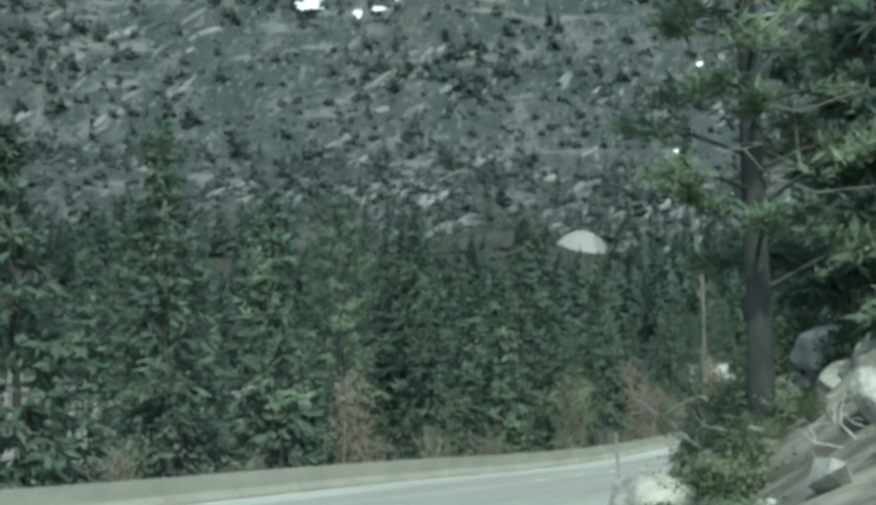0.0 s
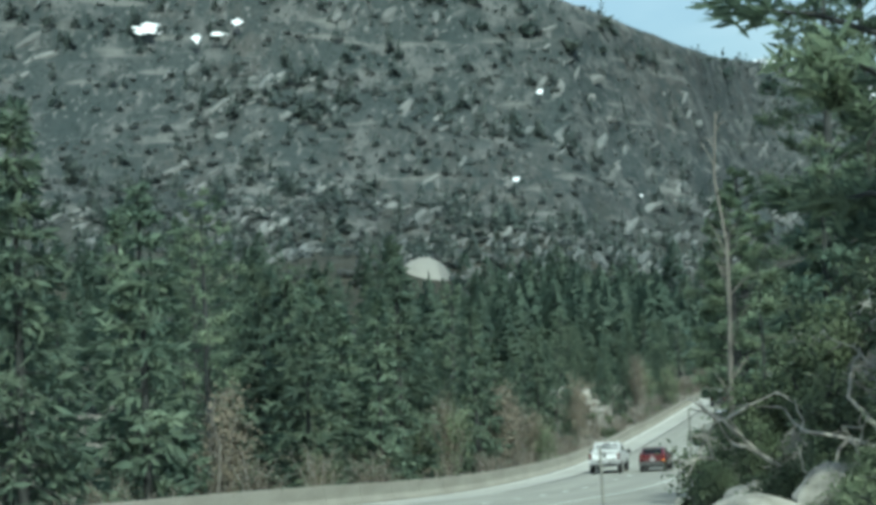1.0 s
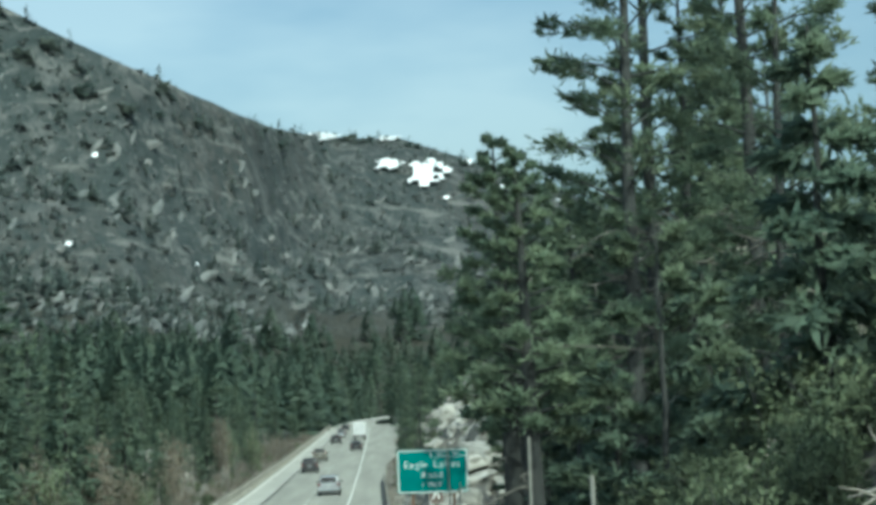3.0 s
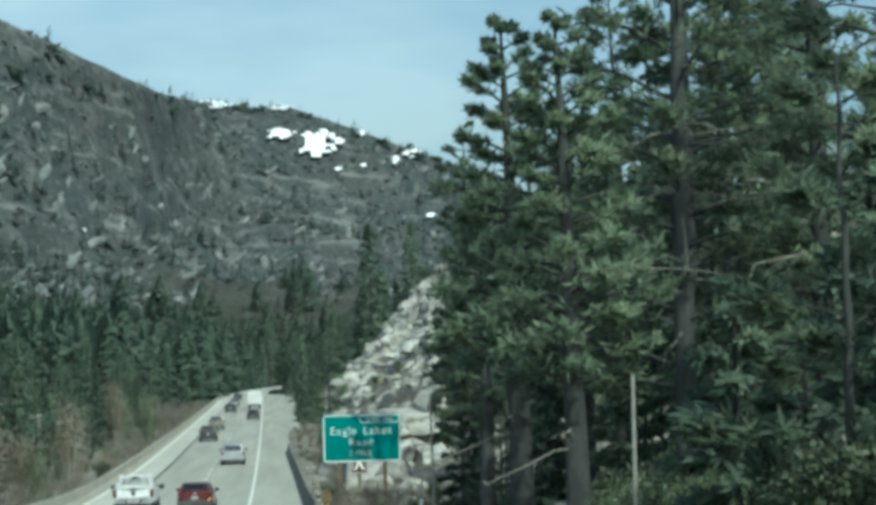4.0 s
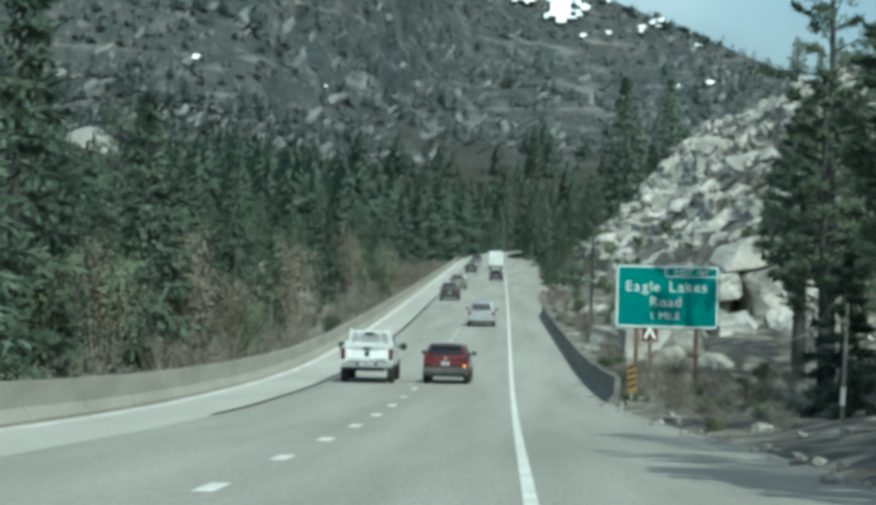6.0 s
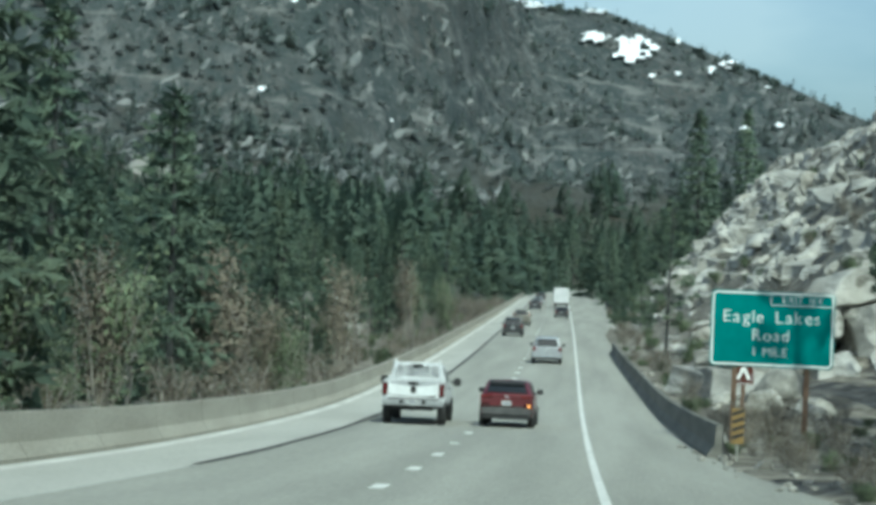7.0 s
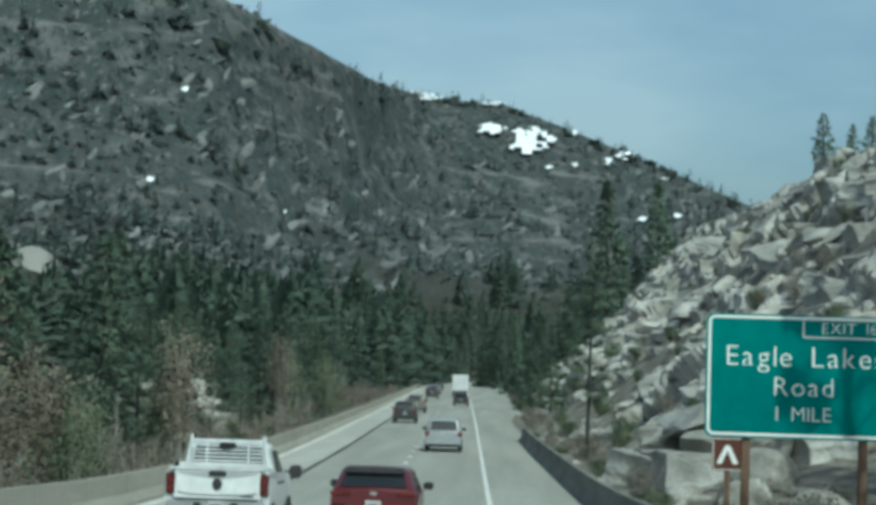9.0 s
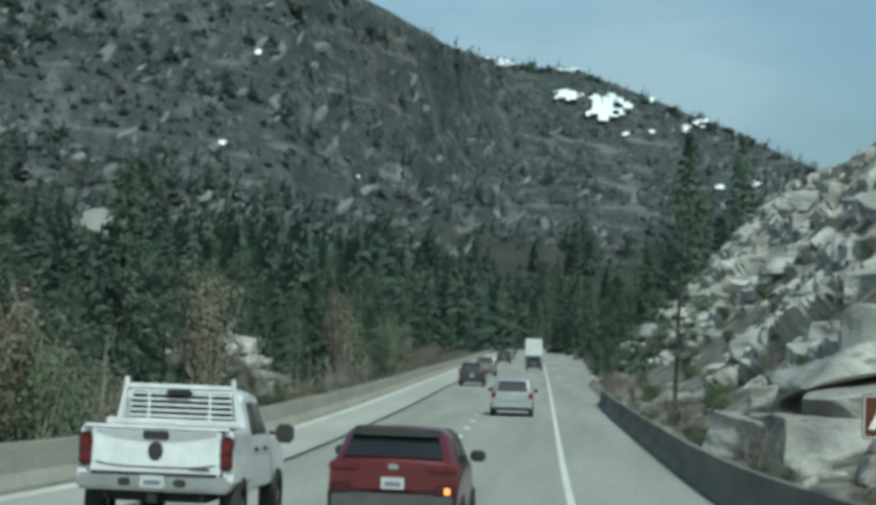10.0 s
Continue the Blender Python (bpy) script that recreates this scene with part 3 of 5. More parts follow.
spots += [(3 + k % 2, x, y, 71 * k, s) for k, (x, y, s) in enumerate([
    (6.9, -56, 0.8), (8.6, -57.5, 1.1), (9.8, -61, 1.0), (11.5, -63, 1.2), (7.8, -52, 1.0), (10.2, -44, 1.2), (12.6, -52, 1.3), (6.6, -43, 0.9), (8.8, -34, 1.2),
    (11, -31, 1.2), (6.4, -29.5, 0.8), (13.5, -74, 1.3), (10.4, -71, 1.0), (8.9, -87.5, 0.9), (10.6, -84, 1.1), (11.8, -94, 1.1), (11.3, -110, 0.7), (5.3, -50, 0.6),
    (14.5, -60, 1.4), (5.4, -22, 0.8), (7.4, -17, 1.0), (9.4, -19, 1.2)])]
used = set()
for k, x, y, turn, size in spots:
    t = first(near[k], x, y, turn, size) if k not in used else plant(near[k], x, y, turn, size)
    used.add(k)
    tagged(t, group="wood beside the side road")


# ---- far woods on the valley floor and the mountainside ----
def far_wood(name, count, place, blades, tall, label, seed, mat, shape="cone"):
    """Many distant trees or bushes in one mesh: ragged sprays round a hidden axis."""
    rnd = random.Random(seed)
    vs, fs, axes = [], [], []
    for _ in range(count):
        p = place(rnd)
        if p is None:
            continue
        h = tall[0] + (tall[1] - tall[0]) * rnd.random() ** 1.5
        w = h * (rnd.uniform(0.20, 0.36) if shape == "cone" else rnd.uniform(0.45, 0.75))
        for k in range(blades):
            f = (k + rnd.random()) / blades
            az = rnd.uniform(0, 6.283)
            if shape == "cone":
                r = (w * (1.03 - f) ** 0.8 + 0.03 * h) * rnd.uniform(0.6, 1.2)
                fine = blades > 60
                inner = r * (0.6 if fine else 0.35)
                c = p + Vector((math.cos(az) * inner, math.sin(az) * inner, h * (0.06 + 0.9 * f) + rnd.gauss(0, 0.02) * h))
                turn = az + rnd.gauss(0, 0.5)
                long = r * (0.55 if fine else 1.0)
                d = Vector((math.cos(turn) * long, math.sin(turn) * long, -0.03 * h))
                s = Vector((-math.sin(az), math.cos(az), 0)) * r * (0.32 if fine else 0.85) + Vector((0, 0, (0.025 if fine else 0.06) * h))
            else:
                c = p + Vector((math.cos(az) * w * 0.4 * rnd.random(), math.sin(az) * w * 0.4 * rnd.random(), h * 0.5 * f))
                d = Vector((math.cos(az) * w, math.sin(az) * w, h * rnd.uniform(-0.1, 0.5)))
                s = Vector((-math.sin(az), math.cos(az), rnd.uniform(-0.4, 0.4))) * w * (0.8 if blades < 20 else 0.4)
            i = len(vs)
            vs += [tuple(c), tuple(c + d * 0.55 + s), tuple(c + d), tuple(c + d * 0.55 - s)]
            fs.append((i, i + 1, i + 2, i + 3))
            axes += [tuple(p)] * 4
        if shape == "cone":
            i = len(vs)
            vs += [tuple(p + Vector((0.1 * w, 0, 0.85 * h))), tuple(p + Vector((-0.1 * w, 0.05 * w, 0.85 * h))), tuple(p + Vector((0, 0, 1.06 * h)))]
            fs.append((i, i + 1, i + 2))
            axes += [tuple(p)] * 3
    return tagged(new(name, leafy(name, vs, fs, axes, mat, 1.1 if shape == "cone" else 1.5)), label, "woods", kind="stuff")


def on_hill(rnd, az0, az1, s0, s1, thick=0.0):
    az, s = rnd.uniform(az0, az1), rnd.uniform(s0, s1)
    p = hill_point(az, s)
    if abs(az + 12.5) < 0.8 and 0.38 < s < 0.5:
        return None
    if thick and bumpy(p.x, p.y + p.z, 90, 6.1) < rnd.uniform(-thick, thick):
        return None
    if p.y < 660 and abs(p.x) < 230:
        if -13 < p.x - edge(p.y) < 6 or p.y < 330 and p.x > 0:
            return None
        p.z = max(p.z, ground_height(p.x, p.y) - 0.3)
    return p


far_wood("valley_woods", 950, lambda r: on_hill(r, -36, 16, 0.10, 0.50), 200, (5, 22), "dark dense conifers filling the valley floor", 51, VALLEYNEEDLE)
far_wood("bend_woods", 640, lambda r: on_hill(r, -8, 8, 0.12, 0.38), 110, (8, 20), "dark conifers beyond the bend of the road", 57, VALLEYNEEDLE)
far_wood("upper_woods", 2600, lambda r: on_hill(r, -36, 14, 0.46, 0.93, 0.40), 36, (5, 15), "scattered dark conifers low on the mountainside", 52, HAZYNEEDLE)
far_wood("slope_conifers", 1300, lambda r: on_hill(r, -36, 12, 0.70, 1.0, 0.6), 22, (5, 12), "small scattered conifers high on the mountainside", 53, HAZYNEEDLE)
far_wood("skyline_conifers", 420, lambda r: on_hill(r, -36, 12, 0.965, 1.0), 22, (4, 13), "small conifers along the skyline", 54, HAZYNEEDLE)
far_wood("skyline_clumps", 260, lambda r: on_hill(r, -36, 12, 0.955, 1.0, 0.5), 40, (5, 12), "rounded dark pines in clumps along the skyline", 59, HAZYNEEDLE, "bush")
far_wood("slope_brush", 13000, lambda r: on_hill(r, -36, 12, 0.45, 1.0, 0.75), 10, (1.2, 4.6), "grey-green brush over the mountainside", 55, HAZYBRUSH, "bush")
far_wood("valley_brush", 260, lambda r: on_hill(r, -30, 10, 0.04, 0.35), 40, (2, 5), "low grey-green brush on the valley floor", 56, HAZYBRUSH, "bush")


def far_rocks(count, seed):
    """Ribs and slabs of bare granite that show through the brush, longest down the slope."""
    rnd = random.Random(seed)
    vs, fs = [], []
    for _ in range(count):
        p = on_hill(rnd, -36, 12, 0.5, 0.985, 0.35)
        if p is None:
            continue
        size = 1.0 + 4.2 * rnd.random() ** 2.2
        lean = rnd.choice((rnd.gauss(0.75, 0.25), rnd.gauss(0.1, 0.2)))
        long, wide = size * rnd.uniform(1.0, 2.6), size * rnd.uniform(0.35, 0.8)
        first_v = len(vs)
        n = 7
        for ring, lift in ((1.0, -0.6), (0.8, 0.35), (0.45, 0.6)):
            for k in range(n):
                a = 2 * math.pi * k / n
                r = ring * rnd.uniform(0.7, 1.25)
                u, w = math.cos(a) * r * wide, math.sin(a) * r * long
                vs.append((p.x + u * math.cos(lean) + w * math.sin(lean), p.y + 1.2 * w * math.cos(lean) - 1.2 * lift, p.z + (0.75 * w * math.cos(lean) - 0.75 * u * math.sin(lean)) + lift * size * 0.35))
        for ring in range(2):
            for k in range(n):
                j = (k + 1) % n
                fs.append((first_v + ring * n + k, first_v + ring * n + j, first_v + (ring + 1) * n + j, first_v + (ring + 1) * n + k))
        fs.append(tuple(first_v + 2 * n + k for k in range(n)))
    return tagged(new("slope_rocks", mesh_of("slope_rocks", vs, fs, HAZYROCK)), "grey granite ribs and slabs on the mountainside", "rocks", kind="stuff")


far_rocks(5200, 58)

# ---- snow patches ----
def slope_at(az, el):
    """Where on the mountainside a line from the valley meets it, from 0 to 1."""
    lo, hi = 0.3, 1.0
    for _ in range(24):
        mid = (lo + hi) / 2
        p = hill_point(az, mid)
        if math.degrees(math.atan2(p.z - 1.0, math.hypot(p.x - HUB[0], p.y - HUB[1]))) < el:
            lo = mid
        else:
            hi = mid
    return lo


def snow_patch(az, el, wide, high, seed):
    """An irregular sheet of old snow lying on the slope."""
    n, m = 30, 22
    vs, fs, index = [], [], {}
    for j in range(m + 1):
        for i in range(n + 1):
            u, v = (i / n * 2 - 1) * 1.3, (j / m * 2 - 1) * 1.3
            rim = 0.92 + 0.5 * noise.noise((u * 1.7 + seed, v * 2.4, seed * 0.7)) + 0.7 * noise.noise((u * 4.0 + v * 1.5 + seed, v * 6.0, seed))
            if u * u + v * v > rim * abs(rim):
                continue
            p = hill_point(az + wide * u, slope_at(az + wide * u, el + high * v))
            d = (Vector((HUB[0], HUB[1], 1)) - p).normalized()
            index[i, j] = len(vs)
            vs.append(tuple(p + d * 10 + Vector((0, 0, 2.5))))
    whole = {(i, j) for j in range(m) for i in range(n) if all(k in index for k in ((i, j), (i + 1, j), (i + 1, j + 1), (i, j + 1)))}
    sheets = []
    while whole:
        sheet, edge_cells = set(), [whole.pop()]
        while edge_cells:
            i, j = edge_cells.pop()
            sheet.add((i, j))
            for q in ((i + 1, j), (i - 1, j), (i, j + 1), (i, j - 1)):
                if q in whole:
                    whole.discard(q)
                    edge_cells.append(q)
        sheets.append(sheet)
    kept = sorted(max(sheets, key=len))
    used_v = {}
    for i, j in kept:
        fs.append([used_v.setdefault(q, len(used_v)) for q in ((i, j), (i + 1, j), (i + 1, j + 1), (i, j + 1))])
    vs = [vs[index[q]] for q in used_v]
    return tagged(new("snow_patch", mesh_of("snow_patch", vs, fs, SNOW, True)), "bright patch of old snow high on the mountain", "snow", "snow patches")


for k, spot in enumerate([(-2.17, 8.25, 0.51, 0.17), (-0.32, 8.13, 0.43, 0.11), (0.65, 7.11, 0.65, 0.50), (-0.37, 7.37, 0.47, 0.16), (1.85, 7.33, 0.19, 0.09),
                          (3.35, 6.76, 0.31, 0.16), (2.89, 6.56, 0.16, 0.12), (1.96, 6.44, 0.11, 0.06), (1.25, 6.36, 0.12, 0.06), (4.45, 6.13, 0.12, 0.06),
                          (4.79, 5.08, 0.19, 0.08), (3.86, 4.98, 0.22, 0.06), (-8.81, 8.02, 0.11, 0.09), (-9.62, 5.52, 0.14, 0.09), (-7.94, 4.22, 0.11, 0.08),
                          (-5.96, 4.81, 0.06, 0.05), (-20.3, 10.28, 0.47, 0.2), (-18.96, 9.97, 0.19, 0.14), (-17.72, 10.41, 0.19, 0.12), (-18.34, 10.08, 0.28, 0.08)]):
    snow_patch(*spot, 3.7 * k + 1.3)


# ---- granite slope ----
def rock_face():
    """Blocks with their own tilt and step, cut by cracks, laid over the slope."""
    rnd = np.random.RandomState(8)
    us, vs = np.arange(-0.5, 37, 0.24), np.arange(24, 262, 0.34)
    V, U = np.meshgrid(vs, us, indexing="ij")

    def cells(n, wide, long, lean):
        """For each point the block it lies on, its offset from that block's heart and how near the next block is."""
        cu, cv = rnd.uniform(-2, 39, n), rnd.uniform(20, 266, n)
        own, gap = np.zeros(U.shape, int), np.zeros(U.shape)
        for i in range(len(vs)):
            d = ((U[i][:, None] - cu) / wide) ** 2 + ((V[i][:, None] + lean * U[i][:, None] - cv - lean * cu) / long) ** 2
            two = np.argpartition(d, 1, axis=1)[:, :2]
            r = np.arange(len(us))
            a = np.where(d[r, two[:, 0]] <= d[r, two[:, 1]], two[:, 0], two[:, 1])
            b = np.where(a == two[:, 0], two[:, 1], two[:, 0])
            own[i], gap[i] = a, np.sqrt(d[r, b]) - np.sqrt(d[r, a])
        return own, gap, U - cu[own], V - cv[own]

    out = np.zeros_like(U)
    for n, wide, long, lean, drop, tilt, depth, seam in ((170, 3.2, 5.5, 0.35, 0.40, 0.05, 0.5, 0.07), (1500, 1.15, 2.6, -0.2, 0.20, 0.07, 0.45, 0.12), (5200, 0.45, 1.2, 0.3, 0.07, 0.06, 0.16, 0.16)):
        own, gap, du, dv = cells(n, wide, long, lean)
        step, tu, tv = rnd.normal(0, drop, n), rnd.normal(0, tilt, n), rnd.normal(-tilt, tilt, n)
        out += step[own] + tu[own] * du + tv[own] * dv - depth * np.exp(-(gap / seam) ** 2)
    bed = (U + 0.9 * np.sin(V / 9.0 + 0.25 * U) + 0.05 * V) / 2.3 % 1.0
    out += 0.55 * np.where(bed < 0.2, bed / 0.2, (1 - bed) / 0.8) - 0.55
    pts = []
    for i, y in enumerate(vs):
        for j, u in enumerate(us):
            x = edge(y) + 5.2 + u
            z = smooth_grade(y) + cliff_rise(x, y)
            o = float(out[i, j]) * min(1.0, cliff_rise(x, y) / 2.0) + 1.0 * bumpy(x, y, 7, 8.8) * min(1.0, cliff_rise(x, y) / 4.0)
            pts.append((x - 0.68 * o, y - 0.25 * o, z + 0.68 * o - 0.15))
    return mesh_of("rock_slope", pts, grid_faces(len(us), len(vs)), ROCK)


rock_slope = tagged(new("rock_slope", rock_face()), "sunlit pale granite slope of broken blocks and ledges", "rock", kind="structure")


def block_mesh(seed, flat=0.6):
    rnd = random.Random(seed)
    bm = bmesh.new()
    for _ in range(15):
        v = Vector((rnd.gauss(0, 1), rnd.gauss(0, 1), rnd.gauss(0, 1))).normalized()
        v = Vector((max(-0.7, min(0.7, v.x)), max(-0.7, min(0.7, v.y)), max(-0.6, min(0.6, v.z)) * flat))
        bm.verts.new(v)
    hull = bmesh.ops.convex_hull(bm, input=bm.verts)
    bmesh.ops.delete(bm, geom=[g for g in hull["geom_interior"] if isinstance(g, bmesh.types.BMVert)], context="VERTS")
    me = bpy.data.meshes.new("rock_block")
    bm.to_mesh(me)
    bm.free()
    me.materials.append(BOULDER)
    return me


blocks = [block_mesh(60 + k, 0.5 + 0.1 * (k % 5)) for k in range(9)]
stones = random.Random(77)
for k in range(60):
    y = 26 + 205 * stones.random() ** 1.3
    up = 0.3 + 24 * stones.random() ** 1.2
    x = edge(y) + 5.6 + up
    z = smooth_grade(y) + cliff_rise(x, y)
    s = stones.uniform(0.25, 0.7) * (1.5 if k % 11 == 0 else 1)
    child("rock_block", blocks[k % 9], rock_slope, at=pose(x - 0.1 * s, y, z - 0.05 * s, stones.uniform(-25, 25), stones.uniform(-50, -20), stones.uniform(0, 360)) @ Matrix.Diagonal((s * 1.2, s, s, 1)))


# split slabs that lie in broken courses up the slope
def ledge_block(w, d, h, seed):
    """A split granite slab with worn edges and an uneven face."""
    rnd = random.Random(int(seed * 10))
    bm = box(w, d, h)
    for _ in range(7):
        n = Vector((rnd.uniform(-1, 1), rnd.uniform(-1, 0.4), rnd.uniform(-0.5, 0.9)))
        reach = abs(n.x) * w / 2 + abs(n.y) * d / 2 + abs(n.z) * h / 2
        bmesh.ops.bisect_plane(bm, geom=bm.verts[:] + bm.edges[:] + bm.faces[:], plane_co=n / n.length_squared * reach * rnd.uniform(0.5, 0.82), plane_no=n, clear_outer=True)
        bmesh.ops.holes_fill(bm, edges=[e for e in bm.edges if e.is_boundary])
    bmesh.ops.bevel(bm, geom=bm.edges[:], offset=0.05, segments=1, affect="EDGES")
    bmesh.ops.triangulate(bm, faces=bm.faces[:])
    for _ in range(3):
        bmesh.ops.subdivide_edges(bm, edges=[e for e in bm.edges if e.calc_length() > 0.55], cuts=1)
        bmesh.ops.triangulate(bm, faces=bm.faces[:])
    for v in bm.verts:
        q = v.co * 0.7 + Vector((seed, seed * 0.3, 0))
        v.co += Vector((noise.noise(q), 1.3 * noise.noise(q + Vector((9, 0, 0))), 0.6 * noise.noise(q + Vector((0, 9, 0))))) * 0.30
        v.co += Vector((noise.noise(q * 4), noise.noise(q * 4 + Vector((5, 0, 0))), 0)) * 0.07
        v.co.x += 0.25 * v.co.z * noise.noise((seed, 2.2, 0.4))
    return bm


def slab_mesh(k):
    me = bpy.data.meshes.new("slab")
    bm = ledge_block(3.6 + 0.5 * (k % 3), 3.6 + 0.7 * (k % 4), 1.0 + 0.22 * (k % 3), 5.3 * k + 2)
    bm.to_mesh(me)
    bm.free()
    me.materials.append(ROCK)
    return me


slabs = [slab_mesh(k) for k in range(12)]
course = random.Random(31)
laid = 0
for level in range(17):
    y = 34 + 3 * course.random()
    while y < 232:
        far = 1 + (y - 34) / 160
        up = 0.4 + 1.28 * level + course.gauss(0, 0.3)
        if course.random() < 0.72 and laid < 300 and not (y > 120 and level < 4):
            x = edge(y) + 6.9 + (math.sqrt(0.6084 + 0.052 * up) - 0.78) / 0.026
            x += 1.6 * bumpy(x, y, 25, 3.1) + 1.25 + course.gauss(0, 0.35)
            z = smooth_grade(y) + min(cliff_rise(x - 1.2, y), up + 0.5)
            size = course.uniform(0.55, 1.15) * (0.8 + 0.25 * far)
            child("slab", slabs[course.randrange(12)], rock_slope, at=pose(x, y, z - 0.45, course.gauss(0, 6), course.gauss(-9, 7), course.gauss(0, 22))
                  @ Matrix.Diagonal((size, size * course.uniform(0.8, 1.3), size * course.uniform(0.6, 1.1), 1)))
            laid += 1
        y += course.uniform(5.5, 9.5) * (0.75 + 0.35 * far)


# ---- barriers ----
def barrier(name, side, y0, y1, label, face, mat):
    """Concrete safety-shape barrier in cast lengths, a part each."""
    root = new(name)
    prof = ((0.0, -0.1), (0.0, 0.08), (0.17, 0.33), (0.22, 0.86), (0.38, 0.86), (0.43, 0.33), (0.60, 0.08), (0.60, -0.1))
    yy = y0
    while yy < y1:
        ln = min(6.0, y1 - yy)
        vs, fs = [], []
        for k in range(3):
            y = yy + 0.02 + (ln - 0.04) * k / 2
            for px, pz in prof:
                vs.append((side(y) + face * px, y, smooth_grade(y) + pz))
        n = len(prof)
        for k in range(2):
            for i in range(n - 1):
                fs.append((k * n + i, k * n + i + 1, (k + 1) * n + i + 1, (k + 1) * n + i))
        fs += [tuple(range(n)), tuple(range(2 * n, 3 * n))]
        child("barrier_length", mesh_of("barrier_length", vs, fs, mat), root)
        yy += ln
    return tagged(root, label, "barrier", kind="structure")


barrier("median_barrier", lambda y: edge(y) - 9.9, -170, 430, "long pale concrete median barrier", -1, CONCRETE)
barrier("shoulder_barrier", lambda y: edge(y) + 3.0 - 0.4 * ease(20, 92, y), -14, 92, "weathered concrete barrier along the shoulder, shade in its dark colour", 1, SHADECONCRETE)


# ---- guide sign ----
SIGN_GREEN = material("sign_green", (0.0, 0.180, 0.168), (0.0, 0.155, 0.148), 0.6, 0.45, fine=3)
SIGN_WHITE = material("sign_white", (0.85, 0.87, 0.85), (0.78, 0.80, 0.78), 2.0, 0.45)
POST_WOOD = material("post_wood", (0.20, 0.13, 0.085), (0.13, 0.085, 0.06), 3.0, 0.9, fine=20, stretch=(1, 1, 0.2))


def slab(w, h, r, thick, hole=0.0):
    """A rounded rectangle in the xz plane, facing -y; with a hole it is a border."""
    def ring(dw, rr, y):
        out = []
        for cx, cz, a0 in ((w / 2 - r, h / 2 - r, 0), (-w / 2 + r, h / 2 - r, 90), (-w / 2 + r, -h / 2 + r, 180), (w / 2 - r, -h / 2 + r, 270)):
            for k in range(6):
                a = radians(a0 + 18 * k)
                out.append(bm.verts.new((cx + rr * math.cos(a), y, cz + rr * math.sin(a))))
        return out
    bm = bmesh.new()
    a, b = ring(0, r, 0), ring(0, r, thick)
    n = len(a)
    for i in range(n):
        bm.faces.new((a[i], b[i], b[(i + 1) % n], a[(i + 1) % n]))
    if hole:
        c, d = ring(0, r - hole, 0), ring(0, r - hole, thick)
        for i in range(n):
            j = (i + 1) % n
            bm.faces.new((a[i], a[j], c[j], c[i]))
            bm.faces.new((c[i], c[j], d[j], d[i]))
    else:
        bm.faces.new(list(reversed(a)))
        bm.faces.new(b)
    bmesh.ops.recalc_face_normals(bm, faces=bm.faces)
    return bm


def writing(text, size, parent, x, z, y=-0.006, mat=None, wide=1.0, weight=-0.010, loose=0.15):
    """One word, a letter at a time, centred at x."""
    gap = size * loose
    letters = []
    for ch in text:
        if ch == " ":
            letters.append((None, size * 0.40))
            continue
        c = bpy.data.curves.new("letter", "FONT")
        c.body, c.size, c.extrude, c.offset = ch, size, 0.002, size * weight
        tmp = bpy.data.objects.new("letter", c)
        me = bpy.data.meshes.new_from_object(tmp)
        bpy.data.objects.remove(tmp)
        me.materials.clear()
        me.materials.append(mat or SIGN_WHITE)
        xs = [v.co.x for v in me.vertices]
        lo, hi = min(xs), max(xs)
        for v in me.vertices:
            v.co.x -= lo
        letters.append((me, hi - lo))
    total = sum(w for _, w in letters) * wide + gap * (len(letters) - 1)
    at = x - total / 2
    for me, w in letters:
        if me:
            child("letter", me, parent).matrix_basis = pose(at, y, z - size * 0.35, 90, 0, 0) @ Matrix.Diagonal((wide, 1, 1, 1))
        at += w * wide + gap


guide_sign = new("guide_sign")
guide_sign.matrix_basis = pose(1.98, 0, 1.22, 0, 0, 0)
panel = part("panel", slab(3.96, 2.44, 0.16, 0.05), SIGN_GREEN, guide_sign, "teal green sign panel")
part("border", slab(3.88, 2.36, 0.14, 0.004, 0.055), SIGN_WHITE, guide_sign, "white rounded border", at=pose(0, -0.005, 0))
part("exit_border", slab(2.02, 0.42, 0.05, 0.004, 0.03), SIGN_WHITE, guide_sign, "white box round the exit number", at=pose(0.92, -0.008, 0.98))
writing("EXIT 164", 0.31, guide_sign, 0.92, 0.975)
writing("Eagle Lakes", 0.575, guide_sign, -0.03, 0.40)
writing("Road", 0.53, guide_sign, -0.05, -0.19)
writing("1 MILE", 0.40, guide_sign, -0.05, -0.73)
for x in (-1.15, 1.15):
    part("post", box(0.16, 0.2, 4.6, (x, 0.16, -1.6), 0.01), POST_WOOD, guide_sign, "brown wooden post")
tagged(guide_sign, "green highway exit sign on two brown wooden posts", "road sign")


# ---- vehicles ----
def paint(name, colour, rough=0.35, metal=0.0):
    return material(name, colour, tuple(c * 0.9 for c in colour), 0.8, rough, metal, fine=5, coat=0.5, spec=0.5)


